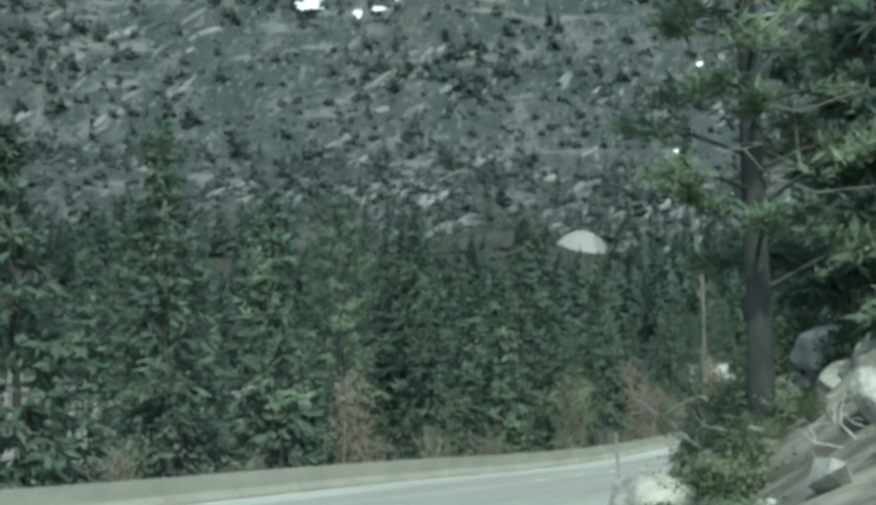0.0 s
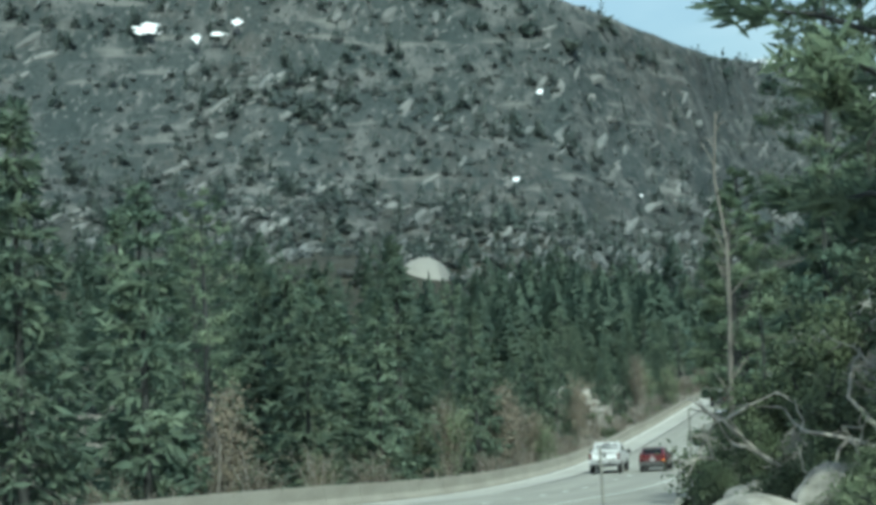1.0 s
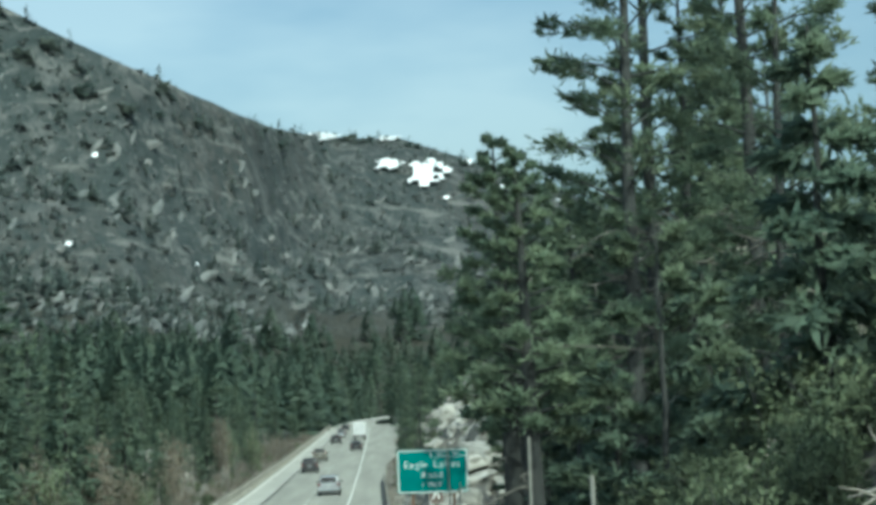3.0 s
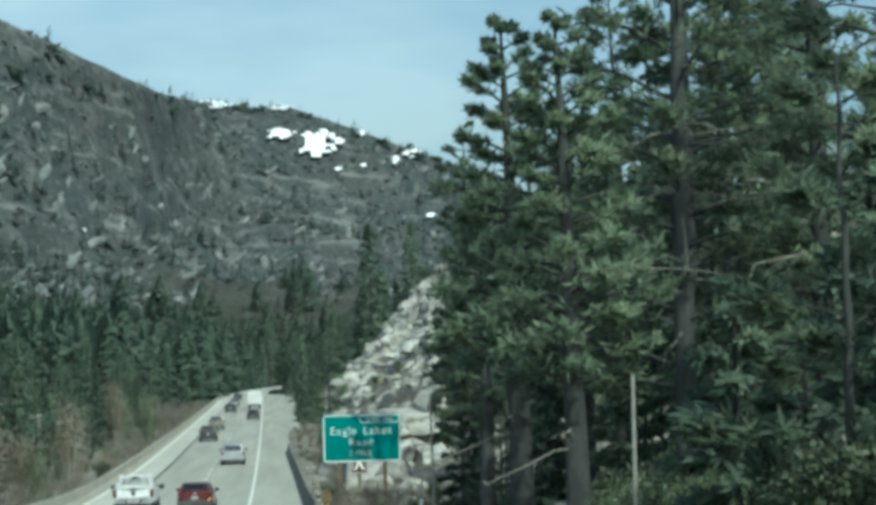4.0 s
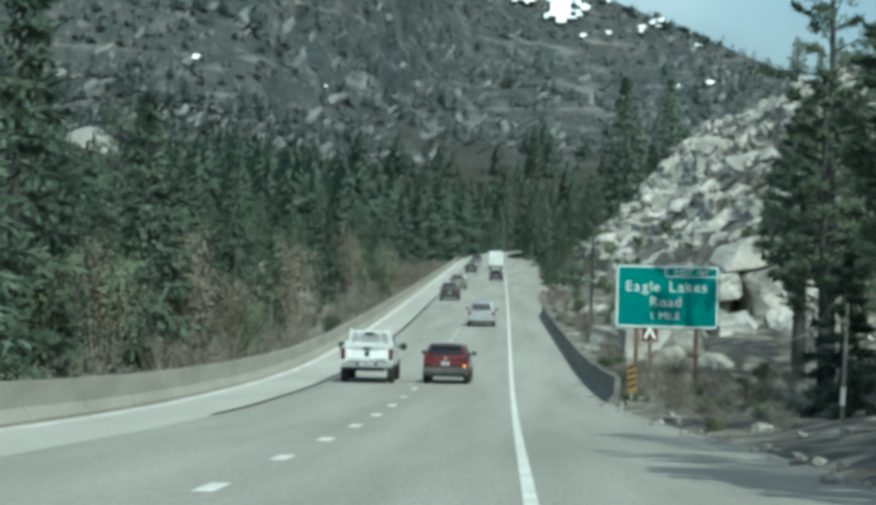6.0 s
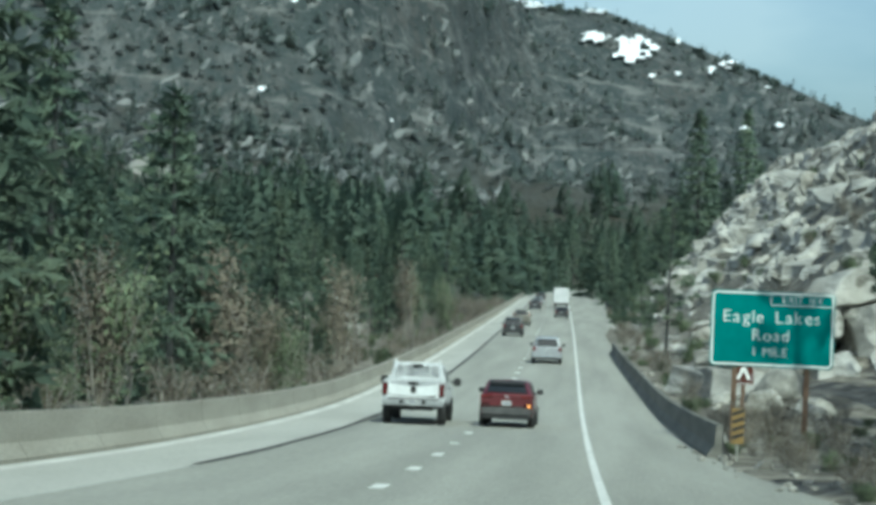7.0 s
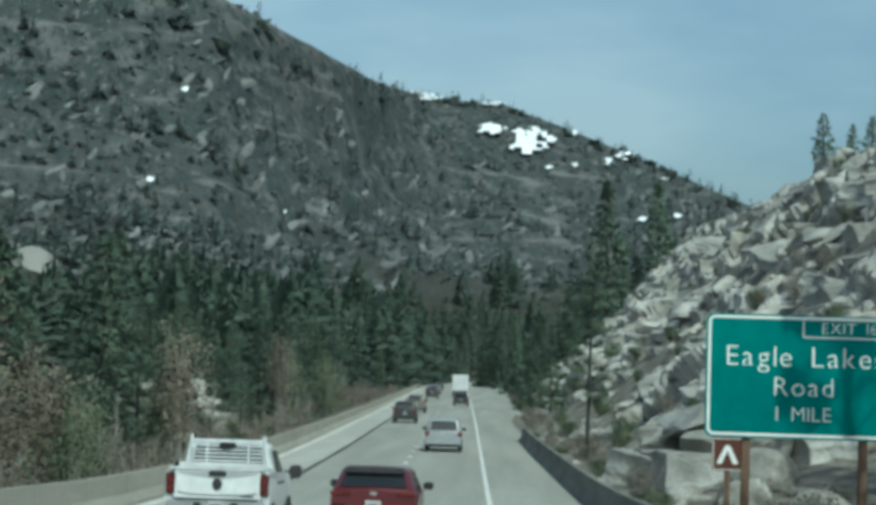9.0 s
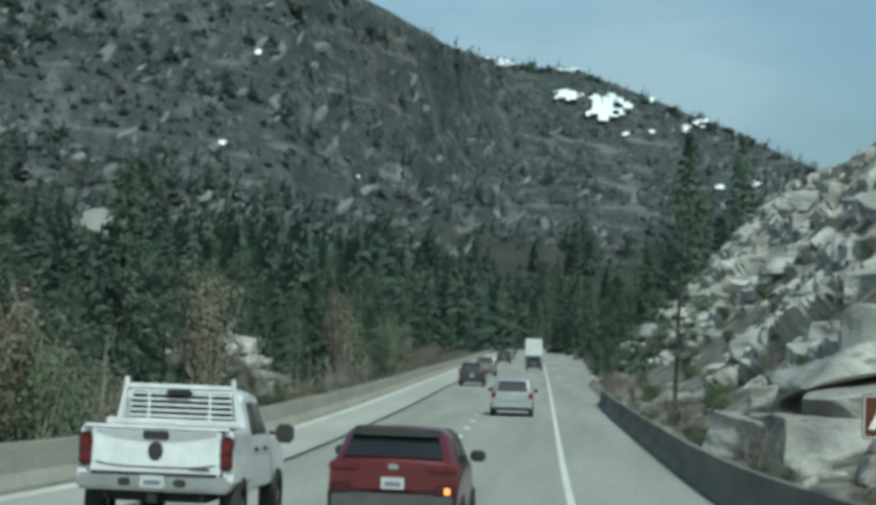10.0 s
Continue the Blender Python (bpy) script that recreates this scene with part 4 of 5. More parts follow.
GLASS = material("dark_glass", (0.012, 0.014, 0.016), (0.018, 0.02, 0.022), 1.0, 0.08, spec=0.6)
TYRE = material("tyre_rubber", (0.02, 0.02, 0.02), (0.035, 0.035, 0.035), 6, 0.85)
RIM = material("alloy_rim", (0.35, 0.35, 0.36), (0.25, 0.25, 0.26), 4, 0.35, 0.8)
TRIM = material("black_trim", (0.025, 0.026, 0.027), (0.04, 0.04, 0.04), 3, 0.6)
CLAD = material("grey_cladding", (0.07, 0.07, 0.07), (0.10, 0.10, 0.10), 3, 0.7)
CHROME = material("bright_metal", (0.62, 0.63, 0.64), (0.5, 0.51, 0.52), 3, 0.3, 0.85)
LENS = material("red_lens", (0.14, 0.015, 0.016), (0.09, 0.01, 0.01), 6, 0.25, spec=0.6)
DARKLENS = material("smoked_lens", (0.065, 0.010, 0.011), (0.04, 0.008, 0.009), 6, 0.25, spec=0.6)
AMBER = lit("amber_lamp", (1.0, 0.40, 0.11), 0.9)
PLATE = material("plate_white", (0.52, 0.53, 0.52), (0.44, 0.45, 0.45), 4, 0.5)
INK = material("plate_bars", (0.16, 0.17, 0.22), (0.16, 0.17, 0.22), 4, 0.6)


class Shell:
    """A lofted car body, rear at y = 0: rings of half-width and height along the car."""

    def __init__(self, width, sill, belt, stations):
        self.w, self.sill, self.belt, self.st = width / 2, sill, belt, stations

    def ring(self, y):
        ys = [s[0] for s in self.st]
        top = float(np.interp(y, ys, [s[1] for s in self.st]))
        taper = float(np.interp(y, ys, [s[2] for s in self.st]))
        roof = float(np.interp(y, ys, [s[3] for s in self.st]))
        w, b = self.w * taper, min(self.belt, top - 0.10)
        low = self.sill + 0.42 * (b - self.sill)
        return [(w * 0.86, self.sill), (w * 0.97, self.sill + 0.07), (w, low), (w * 0.985, b - 0.06), (w * 0.955, b),
                (w * roof + 0.02, max(b + 0.03, top - 0.09)), (w * roof * 0.88, max(b + 0.05, top - 0.02)), (0.0, top)]

    def mesh(self, mat, name="body"):
        lo, hi = self.st[0][0], self.st[-1][0]
        ys = sorted(set([s[0] for s in self.st] + [lo + (hi - lo) * k / 16 for k in range(17)]))
        vs, fs = [], []
        for y in ys:
            r = self.ring(y)
            loop = r + [(-a, z) for a, z in reversed(r[:-1])]
            vs += [(a, y, z) for a, z in loop]
        n = len(loop)
        for k in range(len(ys) - 1):
            for i in range(n):
                j = (i + 1) % n
                fs.append((k * n + i, (k + 1) * n + i, (k + 1) * n + j, k * n + j))
        fs.append(tuple(range(n)))
        fs.append(tuple(reversed(range((len(ys) - 1) * n, len(ys) * n))))
        me = mesh_of(name, vs, fs, mat, True)
        bm = bmesh.new()
        bm.from_mesh(me)
        bmesh.ops.recalc_face_normals(bm, faces=bm.faces)
        for e in bm.edges:
            if len(e.link_faces) == 2 and e.calc_face_angle() > 0.6:
                e.smooth = False
        bm.to_mesh(me)
        bm.free()
        return me

    def side(self, y0, y1, f0, f1, sign, mat, lead=0.0, tail=0.0, off=0.008):
        """A pane between belt and roof edge on one side, as a thin solid."""
        vs, n = [], 4
        for k in range(n + 1):
            for f, dy0, dy1 in ((f0, 0, 0), (f1, tail, -lead)):
                y = y0 + dy0 + (y1 + dy1 - y0 - dy0) * k / n
                r = self.ring(y)
                x, z = r[4][0] + (r[5][0] - r[4][0]) * f, r[4][1] + (r[5][1] - r[4][1]) * f
                vs.append((sign * (x + off), y, z))
        fs = [(2 * k, 2 * k + 1, 2 * k + 3, 2 * k + 2) for k in range(n)]
        return mesh_of("side_window", vs, fs, mat)


def plate_of(points, thick=0.02):
    """A flat panel through the corner points (x, y, z), given a thickness towards +y."""
    bm = bmesh.new()
    a = [bm.verts.new(p) for p in points]
    b = [bm.verts.new((p[0], p[1] + thick, p[2])) for p in points]
    n = len(a)
    bm.faces.new(a)
    bm.faces.new(list(reversed(b)))
    for i in range(n):
        bm.faces.new((a[i], b[i], b[(i + 1) % n], a[(i + 1) % n]))
    bmesh.ops.recalc_face_normals(bm, faces=bm.faces)
    return bm


def ring_solid(radius, inner, wide, seg=28):
    bm = bmesh.new()
    rings = []
    for r, x in ((inner, -wide / 2), (radius - 0.03, -wide / 2), (radius, -wide / 2 + 0.04), (radius, wide / 2 - 0.04), (radius - 0.03, wide / 2), (inner, wide / 2)):
        rings.append([bm.verts.new((x, r * math.cos(2 * math.pi * k / seg), r * math.sin(2 * math.pi * k / seg))) for k in range(seg)])
    for a, b in zip(rings, rings[1:] + rings[:1]):
        for k in range(seg):
            j = (k + 1) % seg
            bm.faces.new((a[k], a[j], b[j], b[k]))
    bmesh.ops.recalc_face_normals(bm, faces=bm.faces)
    return bm


def rim_solid(radius, wide, spokes=5):
    bm = bmesh.new()
    for r, d, z in ((radius * 0.3, wide, 0),):
        bmesh.ops.create_cone(bm, cap_ends=True, segments=16, radius1=r, radius2=r, depth=d, matrix=Matrix.Rotation(radians(90), 4, "Y"))
    for k in range(spokes):
        m = Matrix.Rotation(2 * math.pi * k / spokes, 4, "X") @ Matrix.Translation((0, 0, radius * 0.55)) @ Matrix.Diagonal((wide * 0.7, radius * 0.28, radius * 0.9, 1))
        bmesh.ops.create_cube(bm, size=1, matrix=m)
    bmesh.ops.create_cone(bm, cap_ends=True, segments=20, radius1=radius * 0.97, radius2=radius * 0.97, depth=wide * 0.4, matrix=Matrix.Rotation(radians(90), 4, "Y"))
    return bm


def wheels(car, half, rear, front, radius, wide=0.23):
    for y in (rear, front):
        for s in (-1, 1):
            w = part("wheel", ring_solid(radius + 0.045, radius * 0.6, wide * 0.8), TRIM, car, "black wheel arch", at=pose(s * (half - wide / 2), y, radius + 0.01))
            part("tyre", ring_solid(radius, radius * 0.62, wide), TYRE, w, at=pose(s * 0.015, 0, -0.01))
            part("rim", rim_solid(radius * 0.63, wide * 0.8), RIM, w, at=pose(s * 0.02, 0, -0.01))


def mirror(car, half, y, z, mat, size=(0.22, 0.12, 0.16)):
    for s in (-1, 1):
        part("door_mirror", box(*size, (s * (half + size[0] / 2 - 0.02), y, z), 0.03), mat, car, "door mirror")


def number_plate(car, y, z, w=0.31, h=0.16):
    p = part("number_plate", box(w, 0.02, h, (0, y, z), 0.004), PLATE, car, "white plate with plain bars")
    part("plate_bar", box(w * 0.7, 0.006, h * 0.36, (0, y - 0.012, z - 0.01)), INK, p)


def wagon(name, colour, label, length=4.7, width=1.88, tall=1.72, belt=1.02, rake=0.42, lamp="low", clad=None, rails=True, mirrors=TRIM, hood=1.35, roofmat=None):
    """A closed car with a steep tailgate: minivan, sport utility or hatchback."""
    car = new(name)
    st = [(-0.02, belt + 0.02, 0.955, 0.80), (0.04, belt + 0.1, 0.97, 0.80), (rake, tall - 0.03, 0.99, 0.75), (rake + 0.5, tall, 1.0, 0.76), (length * 0.52, tall - 0.02, 1.0, 0.76),
          (length * 0.60, tall - 0.10, 1.0, 0.75), (length - hood, belt + 0.12, 0.99, 0.85), (length - 0.3, belt - 0.13, 0.95, 0.88), (length, belt - 0.35, 0.80, 0.88)]
    sh = Shell(width, 0.32, belt, st)
    child("body", sh.mesh(colour), car)
    h = width / 2
    slope = rake / (tall - belt)
    y_at = lambda z: 0.03 + max(0.0, z - belt - 0.1) * slope - 0.03
    zt = tall - 0.14
    glass = [(-h * 0.74, y_at(belt + 0.08), belt + 0.08), (h * 0.74, y_at(belt + 0.08), belt + 0.08), (h * 0.64, y_at(zt), zt), (-h * 0.64, y_at(zt), zt)]
    part("rear_window", plate_of(glass, 0.05), GLASS, car, "dark rear window")
    part("spoiler", plate_of([(-h * 0.66, y_at(zt) - 0.09, zt), (h * 0.66, y_at(zt) - 0.09, zt), (h * 0.64, y_at(zt) + 0.05, tall - 0.04), (-h * 0.64, y_at(zt) + 0.05, tall - 0.04)], 0.12), roofmat or colour, car)
    part("rear_bumper", box(width * 0.97, 0.2, 0.34, (0, 0.02, 0.55), 0.06), clad or colour, car, "rear bumper")
    part("bumper_skirt", box(width * 0.9, 0.16, 0.16, (0, 0.0, 0.36), 0.04), TRIM, car, "dark lower bumper")
    for s in (-1, 1):
        if lamp == "low":
            part("tail_lamp", box(0.26, 0.14, 0.30, (s * (h - 0.15), 0.03, belt - 0.12), 0.04), LENS, car, "red tail lamp")
        elif lamp == "slim":
            part("tail_lamp", box(0.42, 0.12, 0.11, (s * (h - 0.24), 0.0, belt - 0.06), 0.03), LENS, car, "slim red tail lamp")
            q = part("lower_lamp", box(0.30, 0.10, 0.16, (s * (h - 0.20), -0.055, 0.72), 0.03), DARKLENS, car, "smoked lower lamp in the cladding")
            part("amber_lamp" if s > 0 else "lamp_cap", box(0.09, 0.02, 0.09, (s * (h - 0.16), -0.105, 0.72), 0.01), AMBER if s > 0 else DARKLENS, q, "glowing amber turn lamp" if s > 0 else "")
        else:
            part("tail_lamp", box(0.13, 0.14, 0.62, (s * (h - 0.09), 0.06, belt + 0.05), 0.03), LENS, car, "tall red tail lamp")
        for y0, y1, ld, tl in ((rake + 0.12, rake + 0.85, 0.0, 0.1), (rake + 0.93, length * 0.40, 0.0, 0.0), (length * 0.42, length * 0.585, 0.18, 0.0)):
            child("side_window", sh.side(y0, y1, 0.06, 0.82, s, GLASS, ld, tl), car, "dark side window")
        if rails:
            part("roof_rail", box(0.05, length * 0.38, 0.04, (s * h * 0.64, length * 0.34, tall - 0.005), 0.01), TRIM, car, "dark roof rail")
        part("head_lamp", box(0.3, 0.2, 0.14, (s * (h * 0.66), length - 0.12, belt - 0.30), 0.03), CHROME, car, "head lamp")
    front = [(-h * 0.82, length - hood + 0.02, belt + 0.13), (h * 0.82, length - hood + 0.02, belt + 0.13), (h * 0.68, length * 0.6 + 0.06, tall - 0.12), (-h * 0.68, length * 0.6 + 0.06, tall - 0.12)]
    part("windscreen", plate_of(front, 0.02), GLASS, car)
    number_plate(car, -0.065, belt - 0.30 if lamp != "slim" else 0.80)
    part("tailgate_badge", box(0.13, 0.02, 0.07, (0, -0.025, belt - 0.05), 0.008), CHROME, car, "plain bright badge")
    wheels(car, h, 0.85, length - 0.85, 0.34)
    mirror(car, h, length * 0.60, belt + 0.08, mirrors)
    return tagged(car, label, "car")


def pickup(colour, label):
    car = new("pickup_truck")
    w, h, L = 2.03, 1.015, 5.9
    bed_top, belt, tall = 1.42, 1.32, 1.98
    # cab
    cab = Shell(w * 0.985, 0.55, belt, [(1.78, tall - 0.12, 0.985, 0.80), (1.95, tall - 0.02, 1.0, 0.80), (2.6, tall, 1.0, 0.80), (3.3, tall - 0.03, 1.0, 0.80), (3.55, tall - 0.12, 1.0, 0.79), (4.25, belt + 0.06, 1.0, 0.92),
                                    (L - 0.3, belt - 0.05, 0.98, 0.93), (L, belt - 0.3, 0.92, 0.93)])
    child("cab", cab.mesh(colour, "cab"), car, "white cab and bonnet")
    # bed: two flared sides, floor, bulkhead
    for s in (-1, 1):
        prof = [(h * 0.90, 0.62), (h, 0.75), (h + 0.005, 1.02), (h * 0.975, bed_top - 0.05), (h * 0.95, bed_top), (h * 0.87, bed_top), (h * 0.87, 0.8), (h * 0.86, 0.62)]
        vs, fs, n = [], [], len(prof)
        for y in (0.06, 0.6, 1.2, 1.76):
            vs += [(s * a, y, z) for a, z in prof]
        for k in range(3):
            for i in range(n):
                j = (i + 1) % n
                fs.append((k * n + i, k * n + j, (k + 1) * n + j, (k + 1) * n + i))
        fs += [tuple(range(n)), tuple(range(3 * n, 4 * n))]
        child("bed_side", mesh_of("bed_side", vs, fs, colour), car)
        lamp = part("tail_lamp", box(0.18, 0.16, 0.44, (s * (h - 0.10), 0.075, 1.13), 0.03), DARKLENS, car, "tall dark red tail lamp")
        for z in (1.03, 1.22):
            part("lamp_cell", box(0.10, 0.02, 0.13, (s * (h - 0.10), -0.008, z), 0.006), LENS, lamp, "brighter red cell")
        part("lamp_bezel", box(0.19, 0.12, 0.05, (s * (h - 0.10), 0.09, 0.90), 0.02), CHROME, car)
        for y0, y1, ld in ((2.05, 2.75, 0.0), (2.82, 3.68, 0.22)):
            child("side_window", cab.side(y0, y1, 0.06, 0.84, s, GLASS, ld, 0.05 if y0 < 2.5 else 0), car, "dark side window")
        part("door_handle", box(0.04, 0.2, 0.05, (s * (h * 0.985 + 0.01), 2.25, 1.15), 0.01), TRIM, car)
        part("door_handle", box(0.04, 0.2, 0.05, (s * (h * 0.985 + 0.01), 3.1, 1.15), 0.01), TRIM, car)
        arm = part("mirror_arm", box(0.16, 0.05, 0.05, (s * (h + 0.06), 3.55, 1.36), 0.01), TRIM, car)
        part("mirror_head", box(0.26, 0.14, 0.27, (s * (h + 0.22), 3.55, 1.36), 0.04), TRIM, arm, "large black towing mirror")
        part("tailpipe", box(0.1, 0.2, 0.08, (s * 0.62, 0.05, 0.55), 0.02), TRIM, car)
    part("bed_floor", box(w * 0.86, 1.7, 0.06, (0, 0.92, 0.78)), TRIM, car, "dark bed liner")
    # tailgate with handle; dished upper band and step line as flat painted shade
    gate = part("tailgate", box(w * 0.83, 0.10, 0.60, (0, 0.05, 1.11), 0.025), colour, car, "white tailgate")
    part("gate_cap", box(w * 0.93, 0.13, 0.05, (0, 0.06, 1.43), 0.015), colour, gate)
    arc = [(-0.78 + 1.56 * k / 12, 0) for k in range(13)]
    dish = [(x, -0.006, 1.385) for x, _ in arc] + [(x, -0.006, 1.34 - 0.10 * (1 - (x / 0.78) ** 2)) for x, _ in reversed(arc)]
    part("recess_shade", plate_of(dish, 0.012), material("shaded_gate_band", (0.42, 0.43, 0.45), (0.38, 0.39, 0.41), 2, 0.4), gate, "grey band, the shade of the dish")
    part("gate_handle", box(0.34, 0.02, 0.11, (0, -0.012, 1.335), 0.02), TRIM, gate, "black handle")
    part("gate_badge", plate_of([(0.10 * math.sin(2 * math.pi * k / 12), -0.012, 1.13 + 0.125 * math.cos(2 * math.pi * k / 12)) for k in range(12)], 0.02), TRIM, gate, "plain dark badge")
    crease = [(x, -0.004, 0.98 - 0.05 * (1 - (x / 0.78) ** 4)) for x, _ in arc] + [(x, -0.004, 0.955 - 0.05 * (1 - (x / 0.78) ** 4)) for x, _ in reversed(arc)]
    part("crease_shade", plate_of(crease, 0.01), CLAD, gate, "grey line, the shade of a crease")
    part("gate_mark", box(0.26, 0.012, 0.035, (0.58, -0.006, 0.91)), CLAD, gate, "plain grey bar")
    # bumper
    bump = part("rear_bumper", box(w * 0.99, 0.24, 0.21, (0, -0.04, 0.72), 0.05), CHROME, car, "bright rear bumper")
    part("bumper_step", box(w * 0.8, 0.2, 0.04, (0, -0.03, 0.835), 0.01), TRIM, bump)
    for s in (-1, 1):
        part("tow_light", box(0.16, 0.02, 0.10, (s * 0.36, -0.165, 0.73), 0.02), TRIM, bump)
    number_plate(car, -0.17, 0.74)
    part("hitch", box(0.12, 0.3, 0.12, (0, 0.0, 0.52), 0.01), TRIM, car)
    part("chassis", box(1.3, 5.0, 0.16, (0, 2.7, 0.55), 0.02), TRIM, car)
    # rear window behind the rack
    part("rear_window", plate_of([(-0.74, 1.755, 1.36), (0.74, 1.755, 1.36), (0.66, 1.765, 1.90), (-0.66, 1.765, 1.90)], 0.03), GLASS, car, "dark rear window")
    rack = part("headache_rack", box(1.78, 0.10, 0.07, (0, 1.62, 1.49), 0.015), colour, car, "white tubular rack behind the cab")
    for s in (-1, 1):
        vs, fs = [], []
        tube(vs, fs, [(s * 0.83, 1.62, 1.45), (s * 0.74, 1.60, 1.98), (s * 0.735, 1.60, 2.09)], [0.04, 0.036, 0.034], 8)
        child("rack_post", mesh_of("rack_post", vs, fs, colour, True), rack)
    for z in (1.965,):
        part("rack_bar", box(1.46, 0.06, 0.075, (0, 1.60, z), 0.02), colour, rack)
    for k in range(5):
        part("rack_slat", box(1.52 - 0.03 * k, 0.03, 0.035, (0, 1.61, 1.57 + 0.075 * k), 0.008), colour, rack)
    for x in (-0.42, 0.42):
        part("rack_upright", box(0.03, 0.03, 0.42, (x, 1.615, 1.74)), colour, rack)
    part("brake_light", box(0.36, 0.08, 0.11, (0, 1.57, 1.885), 0.03), TRIM, rack, "black third brake light")
    part("bed_rail_tool", box(1.90, 0.16, 0.10, (0, 1.45, 1.48), 0.02), colour, rack, "thick white bar across the bed")
    wheels(car, h, 1.0, L - 1.05, 0.41, 0.27)
    return tagged(car, label, "pickup truck")


def box_truck(label):
    car = new("box_truck")
    W = paint("truck_white", (0.72, 0.73, 0.73), 0.5)
    part("cargo_box", box(2.45, 6.0, 2.5, (0, 3.0, 2.15), 0.04), W, car, "plain white cargo box")
    part("rear_door", box(2.2, 0.05, 2.2, (0, -0.02, 2.1), 0.02), material("roller_door", (0.6, 0.61, 0.62), (0.5, 0.51, 0.52), 1, 0.5), car, "grey-white roller door")
    part("rear_sill", box(2.4, 0.2, 0.2, (0, 0.02, 0.78), 0.03), TRIM, car)
    for s in (-1, 1):
        part("tail_lamp", box(0.2, 0.06, 0.12, (s * 1.0, -0.1, 0.8), 0.02), LENS, car)
    cab = Shell(2.2, 0.5, 1.6, [(6.1, 2.5, 0.97, 0.9), (6.4, 2.6, 1, 0.9), (7.2, 2.5, 1, 0.9), (7.9, 1.75, 1, 0.95), (8.3, 1.4, 0.95, 0.95)])
    child("cab", cab.mesh(W, "cab"), car)
    wheels(car, 1.1, 1.3, 7.2, 0.48, 0.3)
    return tagged(car, label, "truck")


def park(car, y, off, turn=0.0):
    """Stand a vehicle on the carriageway, off metres left of the edge line."""
    run = math.degrees(math.atan((smooth_grade(y + 4) - smooth_grade(y)) / 4))
    car.matrix_basis = pose(edge(y) - off, y, smooth_grade(y) + 0.005, run, 0, 0.9 + turn)
    return car


SILVER, DARK, OLIVE = paint("silver_paint", (0.36, 0.38, 0.40), 0.45, 0.2), paint("dark_paint", (0.035, 0.037, 0.04)), paint("beige_paint", (0.20, 0.19, 0.16), 0.35, 0.3)
WHITE, RED = paint("white_paint", (0.74, 0.76, 0.77)), paint("red_paint", (0.098, 0.010, 0.015))
park(pickup(WHITE, "white crew-cab pickup with a tubular rack behind the cab"), -0.6, 5.6)
park(wagon("red_crossover", RED, "dark red compact crossover with grey cladding and an amber lamp lit", 4.2, 1.80, 1.57, 1.07, 0.50, "slim", CLAD, False, TRIM, 1.2, TRIM), 0.6, 2.6, -1.5)
park(wagon("silver_minivan", SILVER, "silver minivan with a dark rear window and red lamps", 5.1, 1.98, 1.78, 1.08, 0.34, "low"), 69, 2.0)
park(wagon("dark_sport_utility", DARK, "dark grey sport utility car with roof rails", 4.7, 1.9, 1.74, 1.05, 0.36, "low"), 124, 5.7)
park(wagon("beige_sport_utility", OLIVE, "beige sport utility car with tall tail lamps", 4.7, 1.9, 1.8, 1.08, 0.30, "tall"), 163, 5.7)
park(wagon("black_hatchback", DARK, "low black hatchback following a truck", 4.3, 1.82, 1.55, 0.98, 0.55, "low", rails=False), 205, 1.3)
park(wagon("black_sport_utility", DARK, "black sport utility car far along the highway", 4.6, 1.88, 1.7, 1.05, 0.36, "tall"), 252, 5.4)
park(wagon("silver_hatchback", SILVER, "small silver hatchback far along the highway", 4.3, 1.82, 1.55, 0.98, 0.55, "low", rails=False), 300, 5.4)
park(wagon("grey_hatchback", OLIVE, "small beige hatchback far along the highway", 4.3, 1.82, 1.52, 0.98, 0.55, "low", rails=False), 330, 5.6)
park(box_truck("white box truck with a plain cargo box"), 278, 1.4)
park(wagon("black_estate", DARK, "black estate car far along the highway", 4.6, 1.85, 1.6, 1.0, 0.4, "tall"), 372, 5.5)
park(wagon("dark_hatchback", DARK, "dark hatchback ahead of the box truck", 4.3, 1.82, 1.55, 0.98, 0.55, "low", rails=False), 345, 1.7)


# ---- roadside growth ----
grow = random.Random(5)
brown = [shrub("bare_shrub", 3.0, 1.6, 71, WILLOW, DEADWOOD, 16, 1300, 0.13, "leafless reddish-brown shrub behind the concrete barrier"),
         shrub("bare_shrub", 2.2, 1.5, 72, WILLOW, DEADWOOD, 14, 1100, 0.12, "low leafless brown shrub behind the concrete barrier")]
green = [shrub("green_shrub", 2.4, 1.5, 73, BRUSH, BARK, 16, 3800, 0.14, "olive green shrub with small leaves"),
         shrub("green_shrub", 1.3, 1.2, 74, BRUSH, BARK, 14, 2200, 0.12, "low spreading olive green shrub")]
seen = set()


def set_out(ob, x, y, size, tall=1.0, group="roadside shrubs"):
    turn = grow.uniform(0, 360)
    t = first(ob, x, y, turn, size, 0.05) if ob.name not in seen else plant(ob, x, y, turn, size, 0.05, tall)
    seen.add(ob.name)
    return tagged(t, group=group)


